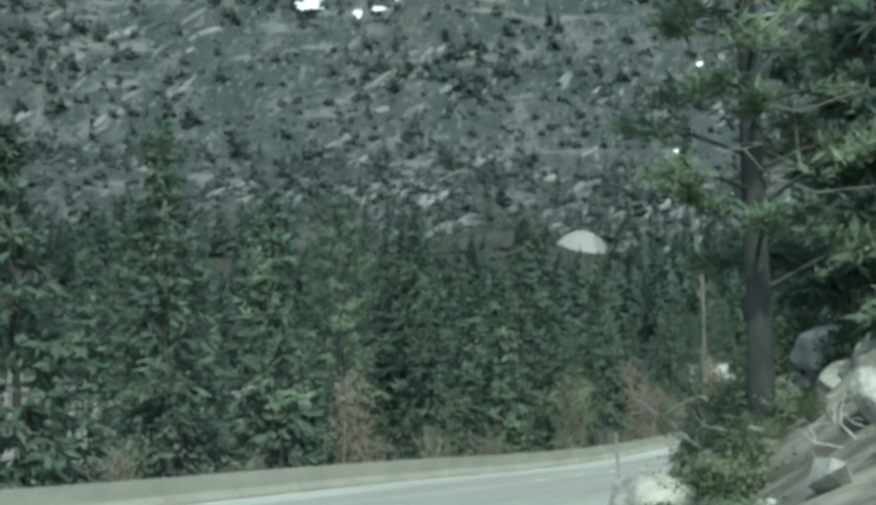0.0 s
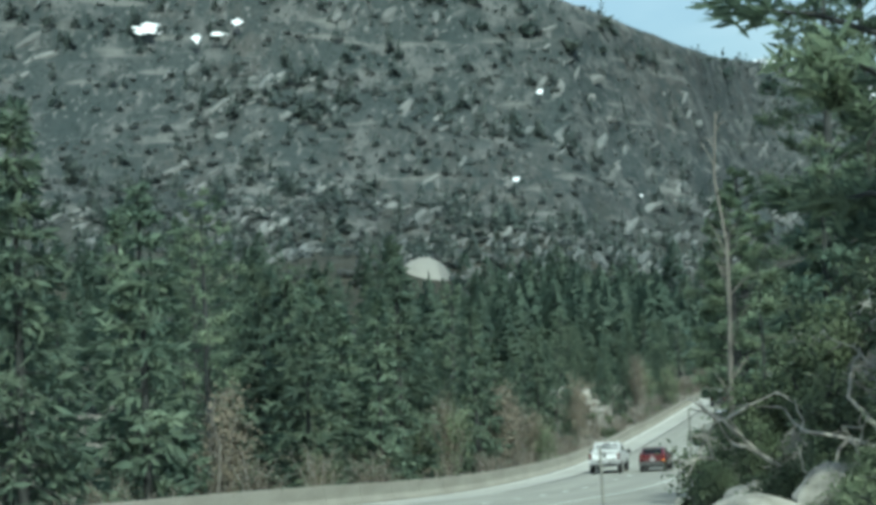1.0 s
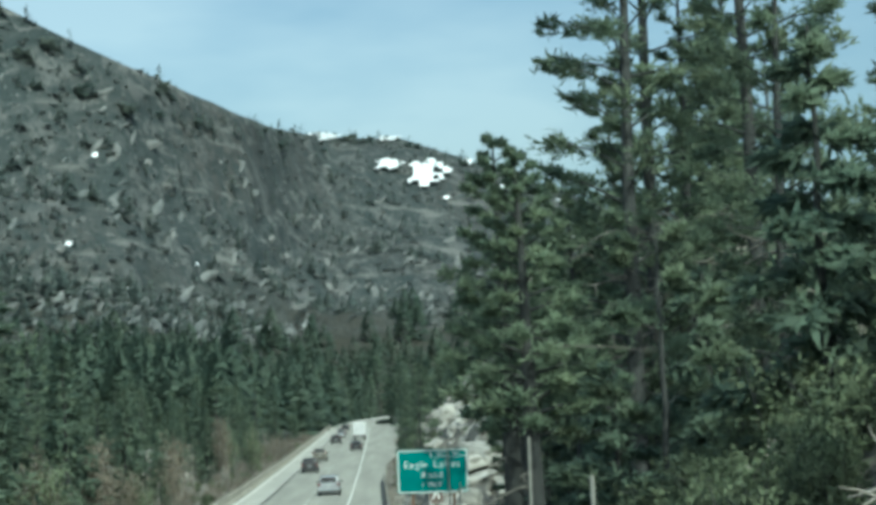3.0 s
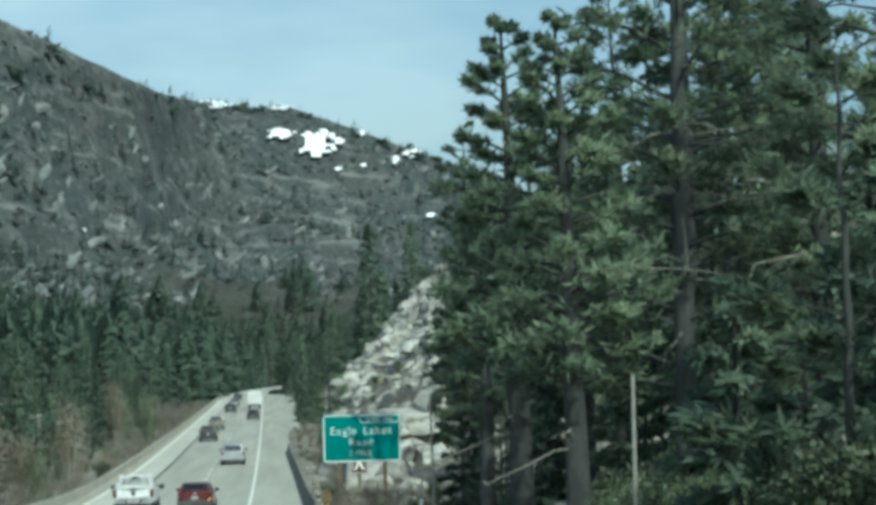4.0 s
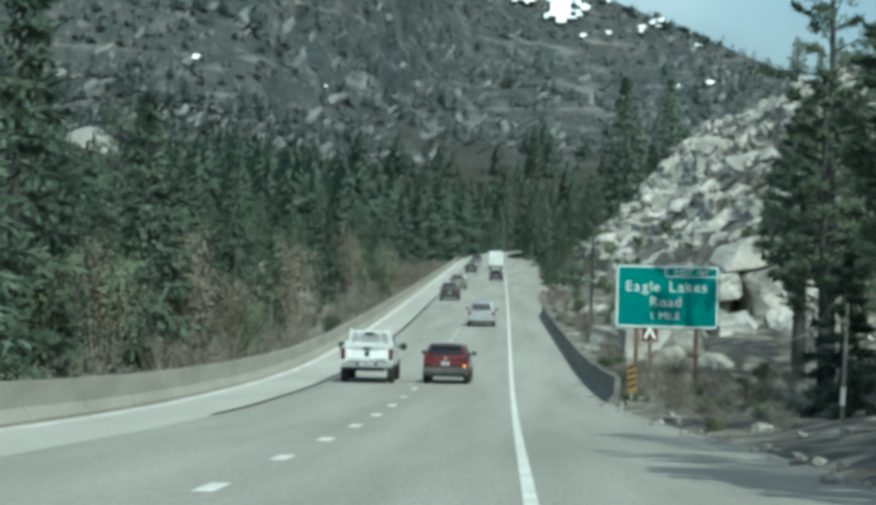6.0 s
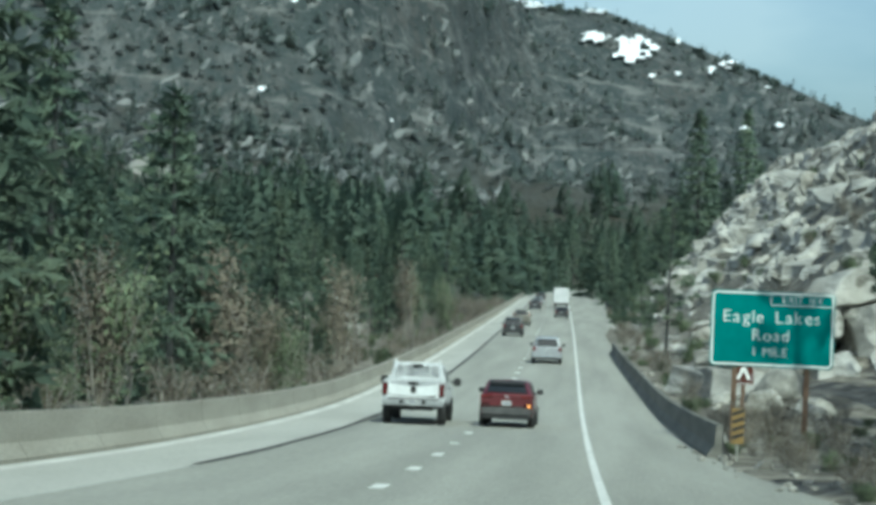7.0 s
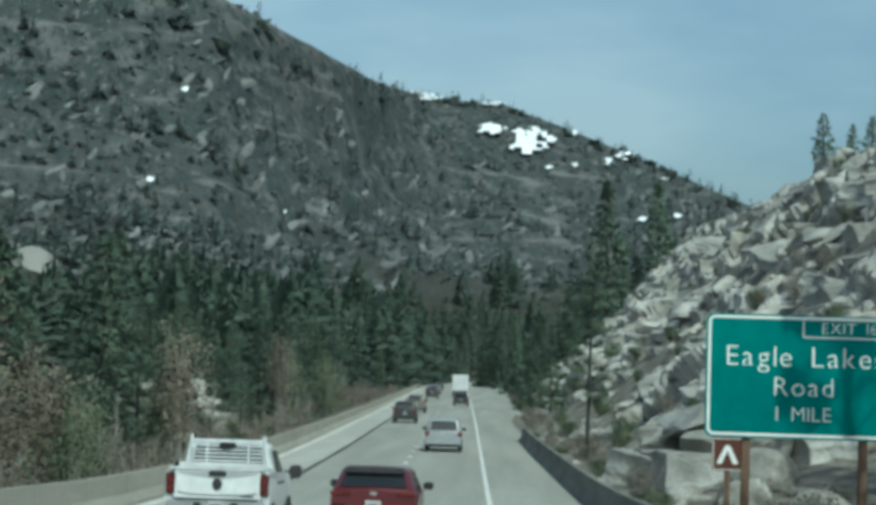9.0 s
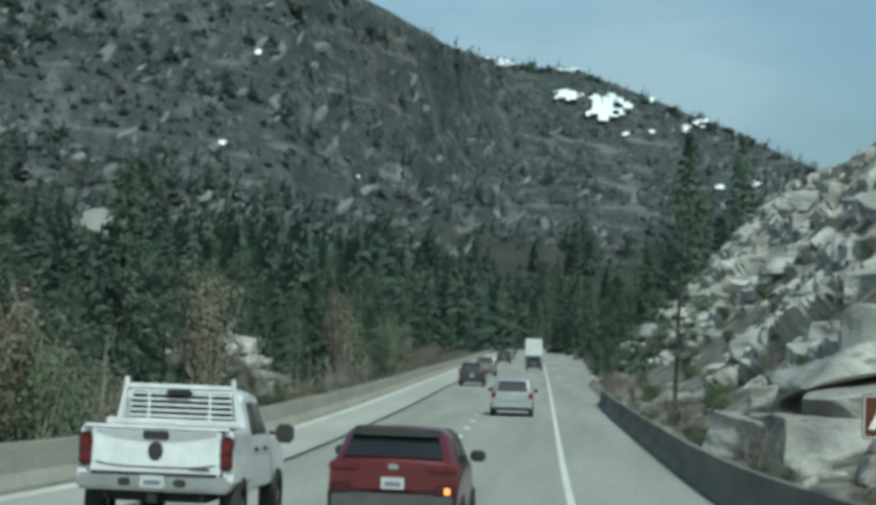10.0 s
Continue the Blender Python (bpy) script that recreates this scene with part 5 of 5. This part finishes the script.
for k in range(230):
    y = -92 + 400 * grow.random() ** 0.85
    out = 11.6 + 8.5 * grow.random() ** 1.4
    set_out(grow.choice(brown + brown + green), edge(y) - out, y, grow.uniform(0.45, 0.95), grow.uniform(0.8, 1.2), "shrubs behind the median barrier")
for x, y, s in [(7.6, -106, 1.1), (8.6, -104.5, 1.3), (6.4, -103, 1.0), (7.6, -100.5, 1.3), (9.3, -100, 1.4), (6.2, -98, 1.1), (5.6, -94, 1.0), (7.3, -92.5, 1.4),
                (9.0, -90, 1.4), (5.0, -89, 1.0), (6.6, -86.5, 1.3), (8.4, -84, 1.3), (5.4, -82, 1.1), (7.0, -79, 1.3), (4.9, -75, 1.0), (6.3, -72, 1.3), (8.2, -74, 1.4), (10.2, -108.5, 1.3),
                (11.2, -104, 1.5), (10.4, -95, 1.5), (9.4, -69, 1.4), (6.2, -66, 1.1), (8.2, -65, 1.2), (10.5, -58, 1.3), (5.2, -45, 0.9), (7.8, -42, 1.1), (6.5, -35, 1.0), (9.8, -48, 1.3),
                (12.5, -57, 1.5), (13.5, -68, 1.5), (4.5, -28, 0.8), (6.0, -20, 1.0), (8.5, -12, 1.2), (4.0, -14, 0.8), (5.4, -4, 1.0)]:
    set_out(grow.choice(green), x, y, s * 0.85, 1.0, "undergrowth beside the side road")
for k in range(34):
    y = grow.uniform(-101, -70)
    set_out(grow.choice(green), paved(y) + 1.6 + 5.0 * grow.random(), y, grow.uniform(0.6, 1.15), grow.uniform(0.8, 1.15), "undergrowth beside the side road")
for x, y, s in [(4.4, -74, 1.2), (5.2, -71.5, 1.3), (4.6, -70, 1.0), (6.2, -73.5, 1.4), (5.8, -69, 1.2), (4.0, -71.5, 0.9), (7.2, -70.5, 1.4), (6.8, -66.5, 1.3), (8.0, -67.5, 1.4), (5.0, -64, 1.1), (6.0, -62, 1.2)]:
    set_out(grow.choice(green), x, y, s, grow.uniform(0.9, 1.2), "undergrowth beside the side road")
for k in range(16):
    a = grow.uniform(-6, 6)
    set_out(grow.choice(green + brown), -30.2 + a, 116.5 + grow.uniform(-2, 1.5), grow.uniform(0.5, 0.9), 1.0, "shrubs round the outcrop")
for x, y, s in [(0.7, -6.5, 0.55), (1.3, -2, 0.6), (0.6, 3, 0.5), (2.6, 2.4, 0.7), (1.0, 9, 0.6), (3.2, -7, 0.7), (0.6, 22, 0.6), (0.9, 30, 0.6), (0.4, 48, 0.6), (1.2, -10.5, 0.5), (0.5, 62, 0.7), (0.2, 76, 0.7)]:
    set_out(grow.choice(brown + green[1:]), x, y, s, 0.9, "shrubs round the sign posts")
for k in range(95):
    y = 42 + 185 * grow.random()
    x = edge(y) + 5.4 + 21 * grow.random() ** 2.2
    turn = grow.uniform(0, 360)
    t = copy_thing(grow.choice(green + brown[1:]), pose(x, y, smooth_grade(y) + cliff_rise(x, y) - 0.1, 0, 0, turn) @ Matrix.Scale(grow.uniform(0.45, 1.0), 4))
    tagged(t, "scrubby bush rooted in cracks of the granite slope", group="bushes on the granite slope")


for k in range(11):
    y = 120 + 115 * grow.random()
    x = edge(y) + 5.0 + 3.5 * grow.random()
    t = copy_thing(near[3 + k % 2], pose(x, y, smooth_grade(y) + cliff_rise(x, y) - 0.2, 0, 0, 37 * k) @ Matrix.Scale(grow.uniform(0.4, 0.95), 4))
    tagged(t, "young dark green conifer at the foot of the rock slope", group="young trees below the rock slope")


def pale_trunk(seed):
    """A bare, pale, thin-limbed tree."""
    rnd = random.Random(seed)
    vs, fs = [], []
    h = rnd.uniform(6, 9)
    spine = [Vector((rnd.gauss(0, 0.05) * k, rnd.gauss(0, 0.05) * k, h * k / 6 - 0.3)) for k in range(7)]
    tube(vs, fs, spine, [0.13 * (1 - k / 7) + 0.025 for k in range(7)], 7)
    for k in range(18):
        f = rnd.uniform(0.25, 0.98)
        base = spine[int(f * 6)].lerp(spine[min(6, int(f * 6) + 1)], f * 6 % 1)
        az, ln = rnd.uniform(0, 6.28), rnd.uniform(0.5, 1.6) * (1.2 - f * 0.6)
        tip = base + Vector((math.cos(az) * ln, math.sin(az) * ln, rnd.uniform(0.1, 0.9) * ln))
        tube(vs, fs, [base, base.lerp(tip, 0.5) + Vector((0, 0, 0.06)), tip], [0.035, 0.022, 0.007], 4)
    root = new("bare_tree")
    child("trunk", mesh_of("trunk", vs, fs, PALEBARK, True), root)
    return tagged(root, "leafless tree with a thin pale grey trunk", "tree", "bare trees behind the barrier")


bare = [pale_trunk(81), pale_trunk(82)]
for k in range(44):
    y = grow.uniform(-60, 210)
    x = edge(y) - 11.4 - 9 * grow.random()
    m = pose(x, y, ground_height(x, y) - 0.1, 0, 0, grow.uniform(0, 360)) @ Matrix.Scale(grow.uniform(0.45, 0.95), 4)
    if k < 2:
        bare[k].matrix_basis = m
    else:
        copy_thing(bare[k % 2], m)


tagged(copy_thing(bare[0], pose(5.8, -99, ground_height(5.8, -99) - 0.1, 2, -2, 40) @ Matrix.Diagonal((0.5, 0.5, 1.15, 1))), "tall leafless tree with a bleached trunk on the bank", group="bare trees beside the side road")


def dead_tangle(seed, reach, limbs, label):
    """Bleached crooked limbs that fork again and again."""
    rnd = random.Random(seed)

    def limb(p, d, ln, r, depth, stem=None):
        pts = [p]
        start = len(vs)
        for k in range(4):
            d = (d + Vector((rnd.gauss(0, 0.32), rnd.gauss(0, 0.32), rnd.gauss(0, 0.25)))).normalized()
            pts.append(pts[-1] + d * ln / 4)
        tube(vs, fs, pts, [r * (1 - 0.17 * k) for k in range(5)], 6)
        if stem is not None:
            fs.append((stem, stem + 1, start))
        if depth:
            for k in range(rnd.choice((2, 3))):
                at = rnd.choice((2, 3, 4))
                limb(pts[at], (d + Vector((rnd.gauss(0, 0.8), rnd.gauss(0, 0.8), rnd.gauss(0, 0.5)))).normalized(), ln * 0.62, r * 0.6, depth - 1, start + at * 6)
    root = new("dead_branch")
    for k in range(limbs):
        vs, fs = [], []
        az = rnd.uniform(0, 6.28)
        limb(Vector((0, 0, -0.15)), Vector((math.cos(az), math.sin(az), rnd.uniform(0.4, 1.2))).normalized(), reach, 0.065, 2)
        child("limb", mesh_of("limb", vs, fs, DEADWOOD, True), root)
    return tagged(root, label, "dead branches", "bleached dead limbs")


tangles = [dead_tangle(91, 1.7, 3, "bleached crooked dead limbs on the bank"), dead_tangle(92, 1.2, 4, "pale tangled dead branches among the shrubs")]
for k, (x, y, s, lift) in enumerate([(7.1, -106, 1.0, 0.2), (6.0, -98.5, 1.0, 0.1), (8.4, -109, 1.1, 0.1), (9.6, -103, 1.0, 0.2), (7.3, -94, 1.1, 0.2), (5.9, -88, 0.8, 0), (8.8, -97, 1.0, 0.5), (6.9, -83, 1.0, 0.2), (5.6, -70, 0.9, 0),
                                     (7.5, -63, 0.8, 0), (9.0, -55, 0.9, 0), (6.8, -47, 0.7, 0), (11.5, -66, 1.1, 0.2), (5.0, -33, 0.6, 0)]):
    m = pose(x, y, ground_height(x, y) + lift, 0, 0, 67 * k) @ Matrix.Scale((0.8 if k < 5 else 0.7) * s, 4)
    if k < 2:
        tangles[k].matrix_basis = m
    else:
        copy_thing(tangles[k % 2], m)

# olive and rust-brown small trees along the foot of the forest
dry = [shrub("dry_tree", 6.0, 1.9, 75, WILLOW, DEADWOOD, 20, 2200, 0.20, "rusty brown small tree with thin pale stems"),
       shrub("olive_tree", 5.0, 1.8, 76, BRUSH, DEADWOOD, 20, 2200, 0.20, "olive green small tree with thin pale stems")]
for k in range(32):
    y = -58 + 250 * grow.random()
    if 70 < y < 122:
        continue  # the open ground before the outcrop
    set_out(dry[k % 3 > 0], edge(y) - 12.8 - 6 * grow.random(), y, grow.uniform(0.55, 1.15), grow.uniform(0.8, 1.2), "small trees behind the barrier")

# fallen logs
for x, y, turn, ln, r in [(5.6, -62.5, 60, 4.5, 0.10), (8.5, -53, 35, 5.0, 0.12), (3.6, -49, 80, 3.0, 0.08), (7.2, -70, 110, 4.2, 0.12), (6.2, -76.5, 80, 4.0, 0.10), (4.4, -57, 20, 4.0, 0.09), (6.6, -66, 150, 4.5, 0.11), (5.8, -54, 120, 3.5, 0.10), (9.5, -66, 30, 5.0, 0.13), (4.6, -70, 15, 2.6, 0.08), (7.9, -48, 160, 4.5, 0.11)]:
    vs, fs = [], []
    pts = [Vector((ln * (k / 5 - 0.5), 0.06 * math.sin(2.2 * k + ln), 0.03 * math.cos(1.7 * k))) for k in range(6)]
    tube(vs, fs, pts, [r * (1.05 - 0.08 * k) for k in range(6)], 9)
    n = len(vs)
    fs += [tuple(reversed(range(9))), tuple(range(n - 9, n))]
    a = radians(turn)
    dz = (ground_height(x + ln / 2 * math.cos(a), y + ln / 2 * math.sin(a)) - ground_height(x - ln / 2 * math.cos(a), y - ln / 2 * math.sin(a)))
    log = new("fallen_log", mesh_of("fallen_log", vs, fs, DEADWOOD, True))
    log.matrix_basis = pose(x, y, ground_height(x, y) + r * 0.7, 0, -math.degrees(math.atan2(dz, ln)), turn)
    tagged(log, "bleached fallen log lying on the forest floor", "log", "fallen logs")


def boulder_mesh(seed):
    rnd = random.Random(seed)
    bm = bmesh.new()
    bmesh.ops.create_icosphere(bm, subdivisions=4, radius=1)
    cuts = [(Vector((rnd.gauss(0, 1), rnd.gauss(0, 1), rnd.gauss(0, 1))).normalized(), rnd.uniform(0.62, 0.9)) for _ in range(9)]
    for v in bm.verts:
        for nrm, d in cuts:
            k = v.co.dot(nrm) - d
            if k > 0:
                v.co -= nrm * k * 0.9
        v.co *= 1 + 0.05 * noise.noise(v.co * 2.3 + Vector((seed, 0, 0))) + 0.02 * noise.noise(v.co * 7)
        v.co.z *= 0.8
    me = bpy.data.meshes.new("boulder")
    bm.to_mesh(me)
    bm.free()
    me.materials.append(BOULDER)
    return me


shapes = [boulder_mesh(100 + k) for k in range(5)]
for k, (x, y, s, lift) in enumerate([(6.9, -111.6, 0.72, 0.75), (7.7, -110.2, 0.55, 0.3), (9.9, -110.6, 0.5, 0.1), (7.9, -96, 0.65, 0.6), (8.5, -95.2, 0.8, 0.4), (7.5, -94.6, 0.45, 0.3), (6.4, -104.5, 0.55, 0.1), (9.3, -106.5, 0.7, 0.2),
                                     (5.4, -96, 0.5, 0.1), (5.2, -91, 0.45, 0.1), (6.3, -84.8, 0.6, 0.1), (4.6, -80, 0.4, 0.05), (4.9, -66.5, 0.5, 0.05), (6.9, -57, 0.6, 0.1), (2.9, -62, 0.35, 0), (8.8, -61, 0.8, 0.1), (3.2, -45.5, 0.3, 0),
                                     (5.7, -52, 0.5, 0), (4.4, -38, 0.5, 0), (10.8, -52, 0.9, 0.1), (2.4, -30, 0.35, 0), (3.4, -20, 0.5, 0), (12.2, -61, 1.0, 0.2), (9.2, -66.5, 0.9, 0.5), (10.5, -64.5, 1.2, 0.45), (8.3, -63.6, 0.7, 0.4), (11.6, -67.5, 1.0, 0.5), (7.4, -67.5, 0.6, 0.4), (3.6, 24, 1.0, 0.2), (4.8, 28, 1.3, 0.3), (2.4, 30, 0.7, 0.1), (5.8, 22, 0.9, 0.2)]):
    b = new("boulder", shapes[k % 5])
    b.matrix_basis = pose(x, y, ground_height(x, y) + lift * s, 0, 0, 53 * k) @ Matrix.Diagonal((s * 1.15, s, s, 1))
    tagged(b, "pale weathered granite boulder half sunk in the ground", "boulder", "granite boulders")

dome = boulder_mesh(102)
dome.materials.clear()
dome.materials.append(material("dome_granite", (0.19, 0.19, 0.178), (0.30, 0.295, 0.27), 0.06, 0.95, fine=0.5, bump=0.5))
knob = new("granite_dome", dome)
knob.matrix_basis = pose(-164, 655, 28.5, 0, 0, 40) @ Matrix.Diagonal((16, 13, 24, 1))
tagged(knob, "pale rounded granite dome standing above the valley woods", "rock")


ledge = new("granite_ledge")
ledge.matrix_basis = pose(3.9, 33, smooth_grade(33))
for k, (x, y, z, w, d, h, turn) in enumerate([(0.2, 0.4, 0.7, 5.0, 5.6, 1.7, 4), (1.2, 0.9, 2.1, 4.8, 5.4, 1.3, -6), (0.6, 2.0, 3.15, 4.4, 5.0, 0.9, 8), (2.3, 2.9, 4.2, 4.6, 5.0, 1.4, -4),
                                              (4.1, 0.6, 1.2, 3.6, 5.0, 2.9, -9), (4.6, 3.8, 5.6, 4.2, 5.4, 1.6, 6), (-1.9, 2.4, 0.6, 2.6, 4.2, 1.3, 14), (-1.3, 4.6, 1.7, 3.0, 4.0, 1.2, -8), (6.5, 3.0, 3.6, 3.6, 5.0, 3.0, 3)]):
    part("slab", ledge_block(w, d, h, 3.1 * k + 1), ROCK, ledge, at=pose(x, y, z, 9 * math.sin(2.3 * k), -7 + 8 * math.cos(2 * k), 1.8 * turn))
tagged(ledge, "sunlit ledge of stacked pale granite slabs", "rock")

# pale outcrop behind the barrier
outcrop = new("rock_outcrop")
outcrop.matrix_basis = pose(-30.2, 121, ground_height(-30.2, 121))
for k in range(84):
    s = stones.uniform(0.5, 1.25)
    off = max(-5.0, min(5.0, stones.gauss(0, 2.9)))
    z = 4.4 * (1 - (off / 5.6) ** 2) * stones.random() ** 0.6
    child("rock_block", blocks[k % 9], outcrop, at=pose(off, 0.5 * z + stones.gauss(-1.2, 0.7), z, stones.uniform(-20, 20), stones.uniform(-20, 20), stones.uniform(0, 360)) @ Matrix.Diagonal((s * 1.3, s, s * 0.9, 1)))
tagged(outcrop, "pale granite outcrop of stacked blocks behind the barrier", "rock")

# stony face of the bank at the mouth of the side road
for k in range(46):
    y = grow.uniform(-119, -108)
    x = paved(y) + 0.9 + 6.5 * grow.random()
    s = grow.uniform(0.12, 0.42) if k % 5 else grow.uniform(0.3, 0.5)
    b = new("bank_stone", blocks[k % 9] if k % 5 else shapes[k // 5 % 5])
    b.matrix_basis = pose(x, y, ground_height(x, y) + 0.12 * s, grow.uniform(-25, 25), grow.uniform(-45, -10), grow.uniform(0, 360)) @ Matrix.Diagonal((1.5 * s, s, s, 1))
    tagged(b, "broken pale granite stone on the bank", "stone", "stones on the bank")
for k in range(44):
    y = grow.uniform(-119, -106)
    x = paved(y) + 1.2 + 6 * grow.random()
    set_out(grow.choice(green), x, y, grow.uniform(0.4, 0.8), 0.8, "undergrowth beside the side road")
for k in range(9):
    y = grow.uniform(-117, -106)
    x = paved(y) + 1.5 + 5 * grow.random()
    copy_thing(tangles[k % 2], pose(x, y, ground_height(x, y), 0, 0, 71 * k) @ Matrix.Scale(grow.uniform(0.4, 0.7), 4))

for k in range(60):
    y = grow.uniform(-82, -36)
    x = paved(y) + 0.8 + 9 * grow.random()
    s = grow.uniform(0.12, 0.5)
    b = new("forest_stone", blocks[k % 9])
    b.matrix_basis = pose(x, y, ground_height(x, y) + 0.1 * s, grow.uniform(-20, 20), grow.uniform(-20, 20), grow.uniform(0, 360)) @ Matrix.Diagonal((1.4 * s, s, s, 1))
    tagged(b, "pale granite stone on the forest floor", "stone", "stones on the forest floor")

# low growth and broken stone between the pavement, the sign and the rock
for k in range(46):
    y = grow.uniform(-34, 20)
    x = paved(y) + 0.7 + 7.5 * grow.random() ** 1.2
    set_out(grow.choice(brown + green[1:]), x, y, grow.uniform(0.22, 0.5), grow.uniform(0.7, 1.0), "low growth round the sign")
for k in range(40):
    y = grow.uniform(16, 150)
    x = edge(y) + 4.0 + 1.8 * grow.random()
    set_out(grow.choice(brown + green[1:]), x, y, grow.uniform(0.2, 0.45), 0.9, "low growth along the foot of the slope")
for k in range(110):
    y = grow.uniform(-34, 110)
    x = (paved(y) + 0.5 + 6 * grow.random()) if y < 18 else edge(y) + 3.9 + 2.2 * grow.random()
    s = grow.uniform(0.06, 0.32)
    b = new("fallen_stone", blocks[k % 9])
    b.matrix_basis = pose(x, y, ground_height(x, y) + 0.15 * s, grow.uniform(-20, 20), grow.uniform(-20, 20), grow.uniform(0, 360)) @ Matrix.Diagonal((1.4 * s, s, s, 1))
    tagged(b, "broken granite stone fallen beside the shoulder", "stone", "stones fallen beside the shoulder")

# ---- poles, markers, small sign ----
POLE = material("grey_pole", (0.30, 0.30, 0.27), (0.22, 0.22, 0.20), 5, 0.7)
REFLECT = material("white_reflector", (0.85, 0.86, 0.84), (0.8, 0.8, 0.8), 5, 0.4)
BROWN = material("sign_brown", (0.10, 0.035, 0.025), (0.08, 0.03, 0.02), 3, 0.5)
YELLOW = material("marker_yellow", (0.28, 0.19, 0.07), (0.22, 0.15, 0.06), 3, 0.5)


def snow_pole(x, y, top, lean=0.0, band=True):
    z = ground_height(x, y)
    root = new("snow_pole")
    root.matrix_basis = pose(x, y, z, 0, lean, 0)
    vs, fs = [], []
    h = top - z
    tube(vs, fs, [(0, 0, -0.3), (0, 0, h * 0.5), (0.01, 0, h)], [0.035, 0.032, 0.026], 8)
    child("pole", mesh_of("pole", vs, fs, POLE, True), root)
    if band:
        vs, fs = [], []
        tube(vs, fs, [(0, 0, 0.75), (0, 0, 1.08)], [0.05, 0.05], 8)
        child("reflector", mesh_of("reflector", vs, fs, REFLECT, True), root, "white reflective sleeve")
    return tagged(root, "tall thin grey snow pole with a white sleeve" if band else "tall thin grey snow pole at the pavement rim", "pole", "snow poles")


snow_pole(2.13, -55.3, 3.4, -1.0)
snow_pole(2.6, -41.0, 1.8, 1.5)
snow_pole(3.2, -78.7, 3.7)
snow_pole(3.0, -95.0, 3.45, -1.5, False)
for x, y, lean in ((3.6, -73.5, 9), (4.3, -73.0, -2)):
    post = new("delineator_post")
    post.matrix_basis = pose(x, y, ground_height(x, y), 0, lean, 0)
    part("blade", box(0.10, 0.02, 1.15, (0, 0, 0.5), 0.008), REFLECT, post)
    tagged(post, "short white delineator post leaning a little", "post", "delineator posts")

camp = new("campground_sign")
camp.matrix_basis = pose(2.25, 16, -0.70, 0, 0, -3)
part("panel", slab(0.86, 0.92, 0.07, 0.02), BROWN, camp, "brown recreation sign panel")
part("border", slab(0.80, 0.86, 0.06, 0.004, 0.02), SIGN_WHITE, camp, at=pose(0, -0.005, 0))
for s in (-1, 1):
    part("tent_shape", plate_of([(s * 0.06, -0.008, 0.24), (s * 0.30, -0.008, -0.26), (s * 0.15, -0.008, -0.26), (s * 0.0, -0.008, 0.10), (0.0, -0.008, 0.24)], 0.006), SIGN_WHITE, camp, "white tent symbol")
part("post", box(0.16, 0.16, 2.6, (0, 0.11, -0.95), 0.01), POST_WOOD, camp, "brown wooden post")
tagged(camp, "small brown campground sign on one wooden post", "road sign")

mark = new("hazard_marker")
mark.matrix_basis = pose(0.0, -14.4, smooth_grade(-14.4), 0, 0, 0)
face = part("panel", slab(0.32, 0.9, 0.03, 0.012), YELLOW, mark, "yellow striped panel", at=pose(0, 0, 0.85))
for k in range(4):
    z = -0.30 + 0.20 * k
    part("stripe", plate_of([(-0.15, -0.004, z - 0.05), (0.15, -0.004, z + 0.06), (0.15, -0.004, z + 0.15), (-0.15, -0.004, z + 0.04)], 0.003), TRIM, face, "black diagonal stripe")
part("post", box(0.06, 0.05, 1.3, (0, 0.04, 0.5)), POLE, mark)
tagged(mark, "yellow and black hazard marker at the barrier end", "road marker")

# thin dark crack lines and rubble at the pavement rim
for k in range(70):
    y = grow.uniform(-66, -8)
    x = paved(y) + grow.uniform(-0.5, 0.5)
    s = grow.uniform(0.05, 0.17)
    st = new("rubble_stone", blocks[k % 9])
    st.matrix_basis = pose(x, y, smooth_grade(y) + s * 0.2, grow.uniform(-20, 20), 0, grow.uniform(0, 360)) @ Matrix.Scale(s, 4)
    tagged(st, "small broken stone at the pavement rim", "stone", "rubble along the pavement rim")
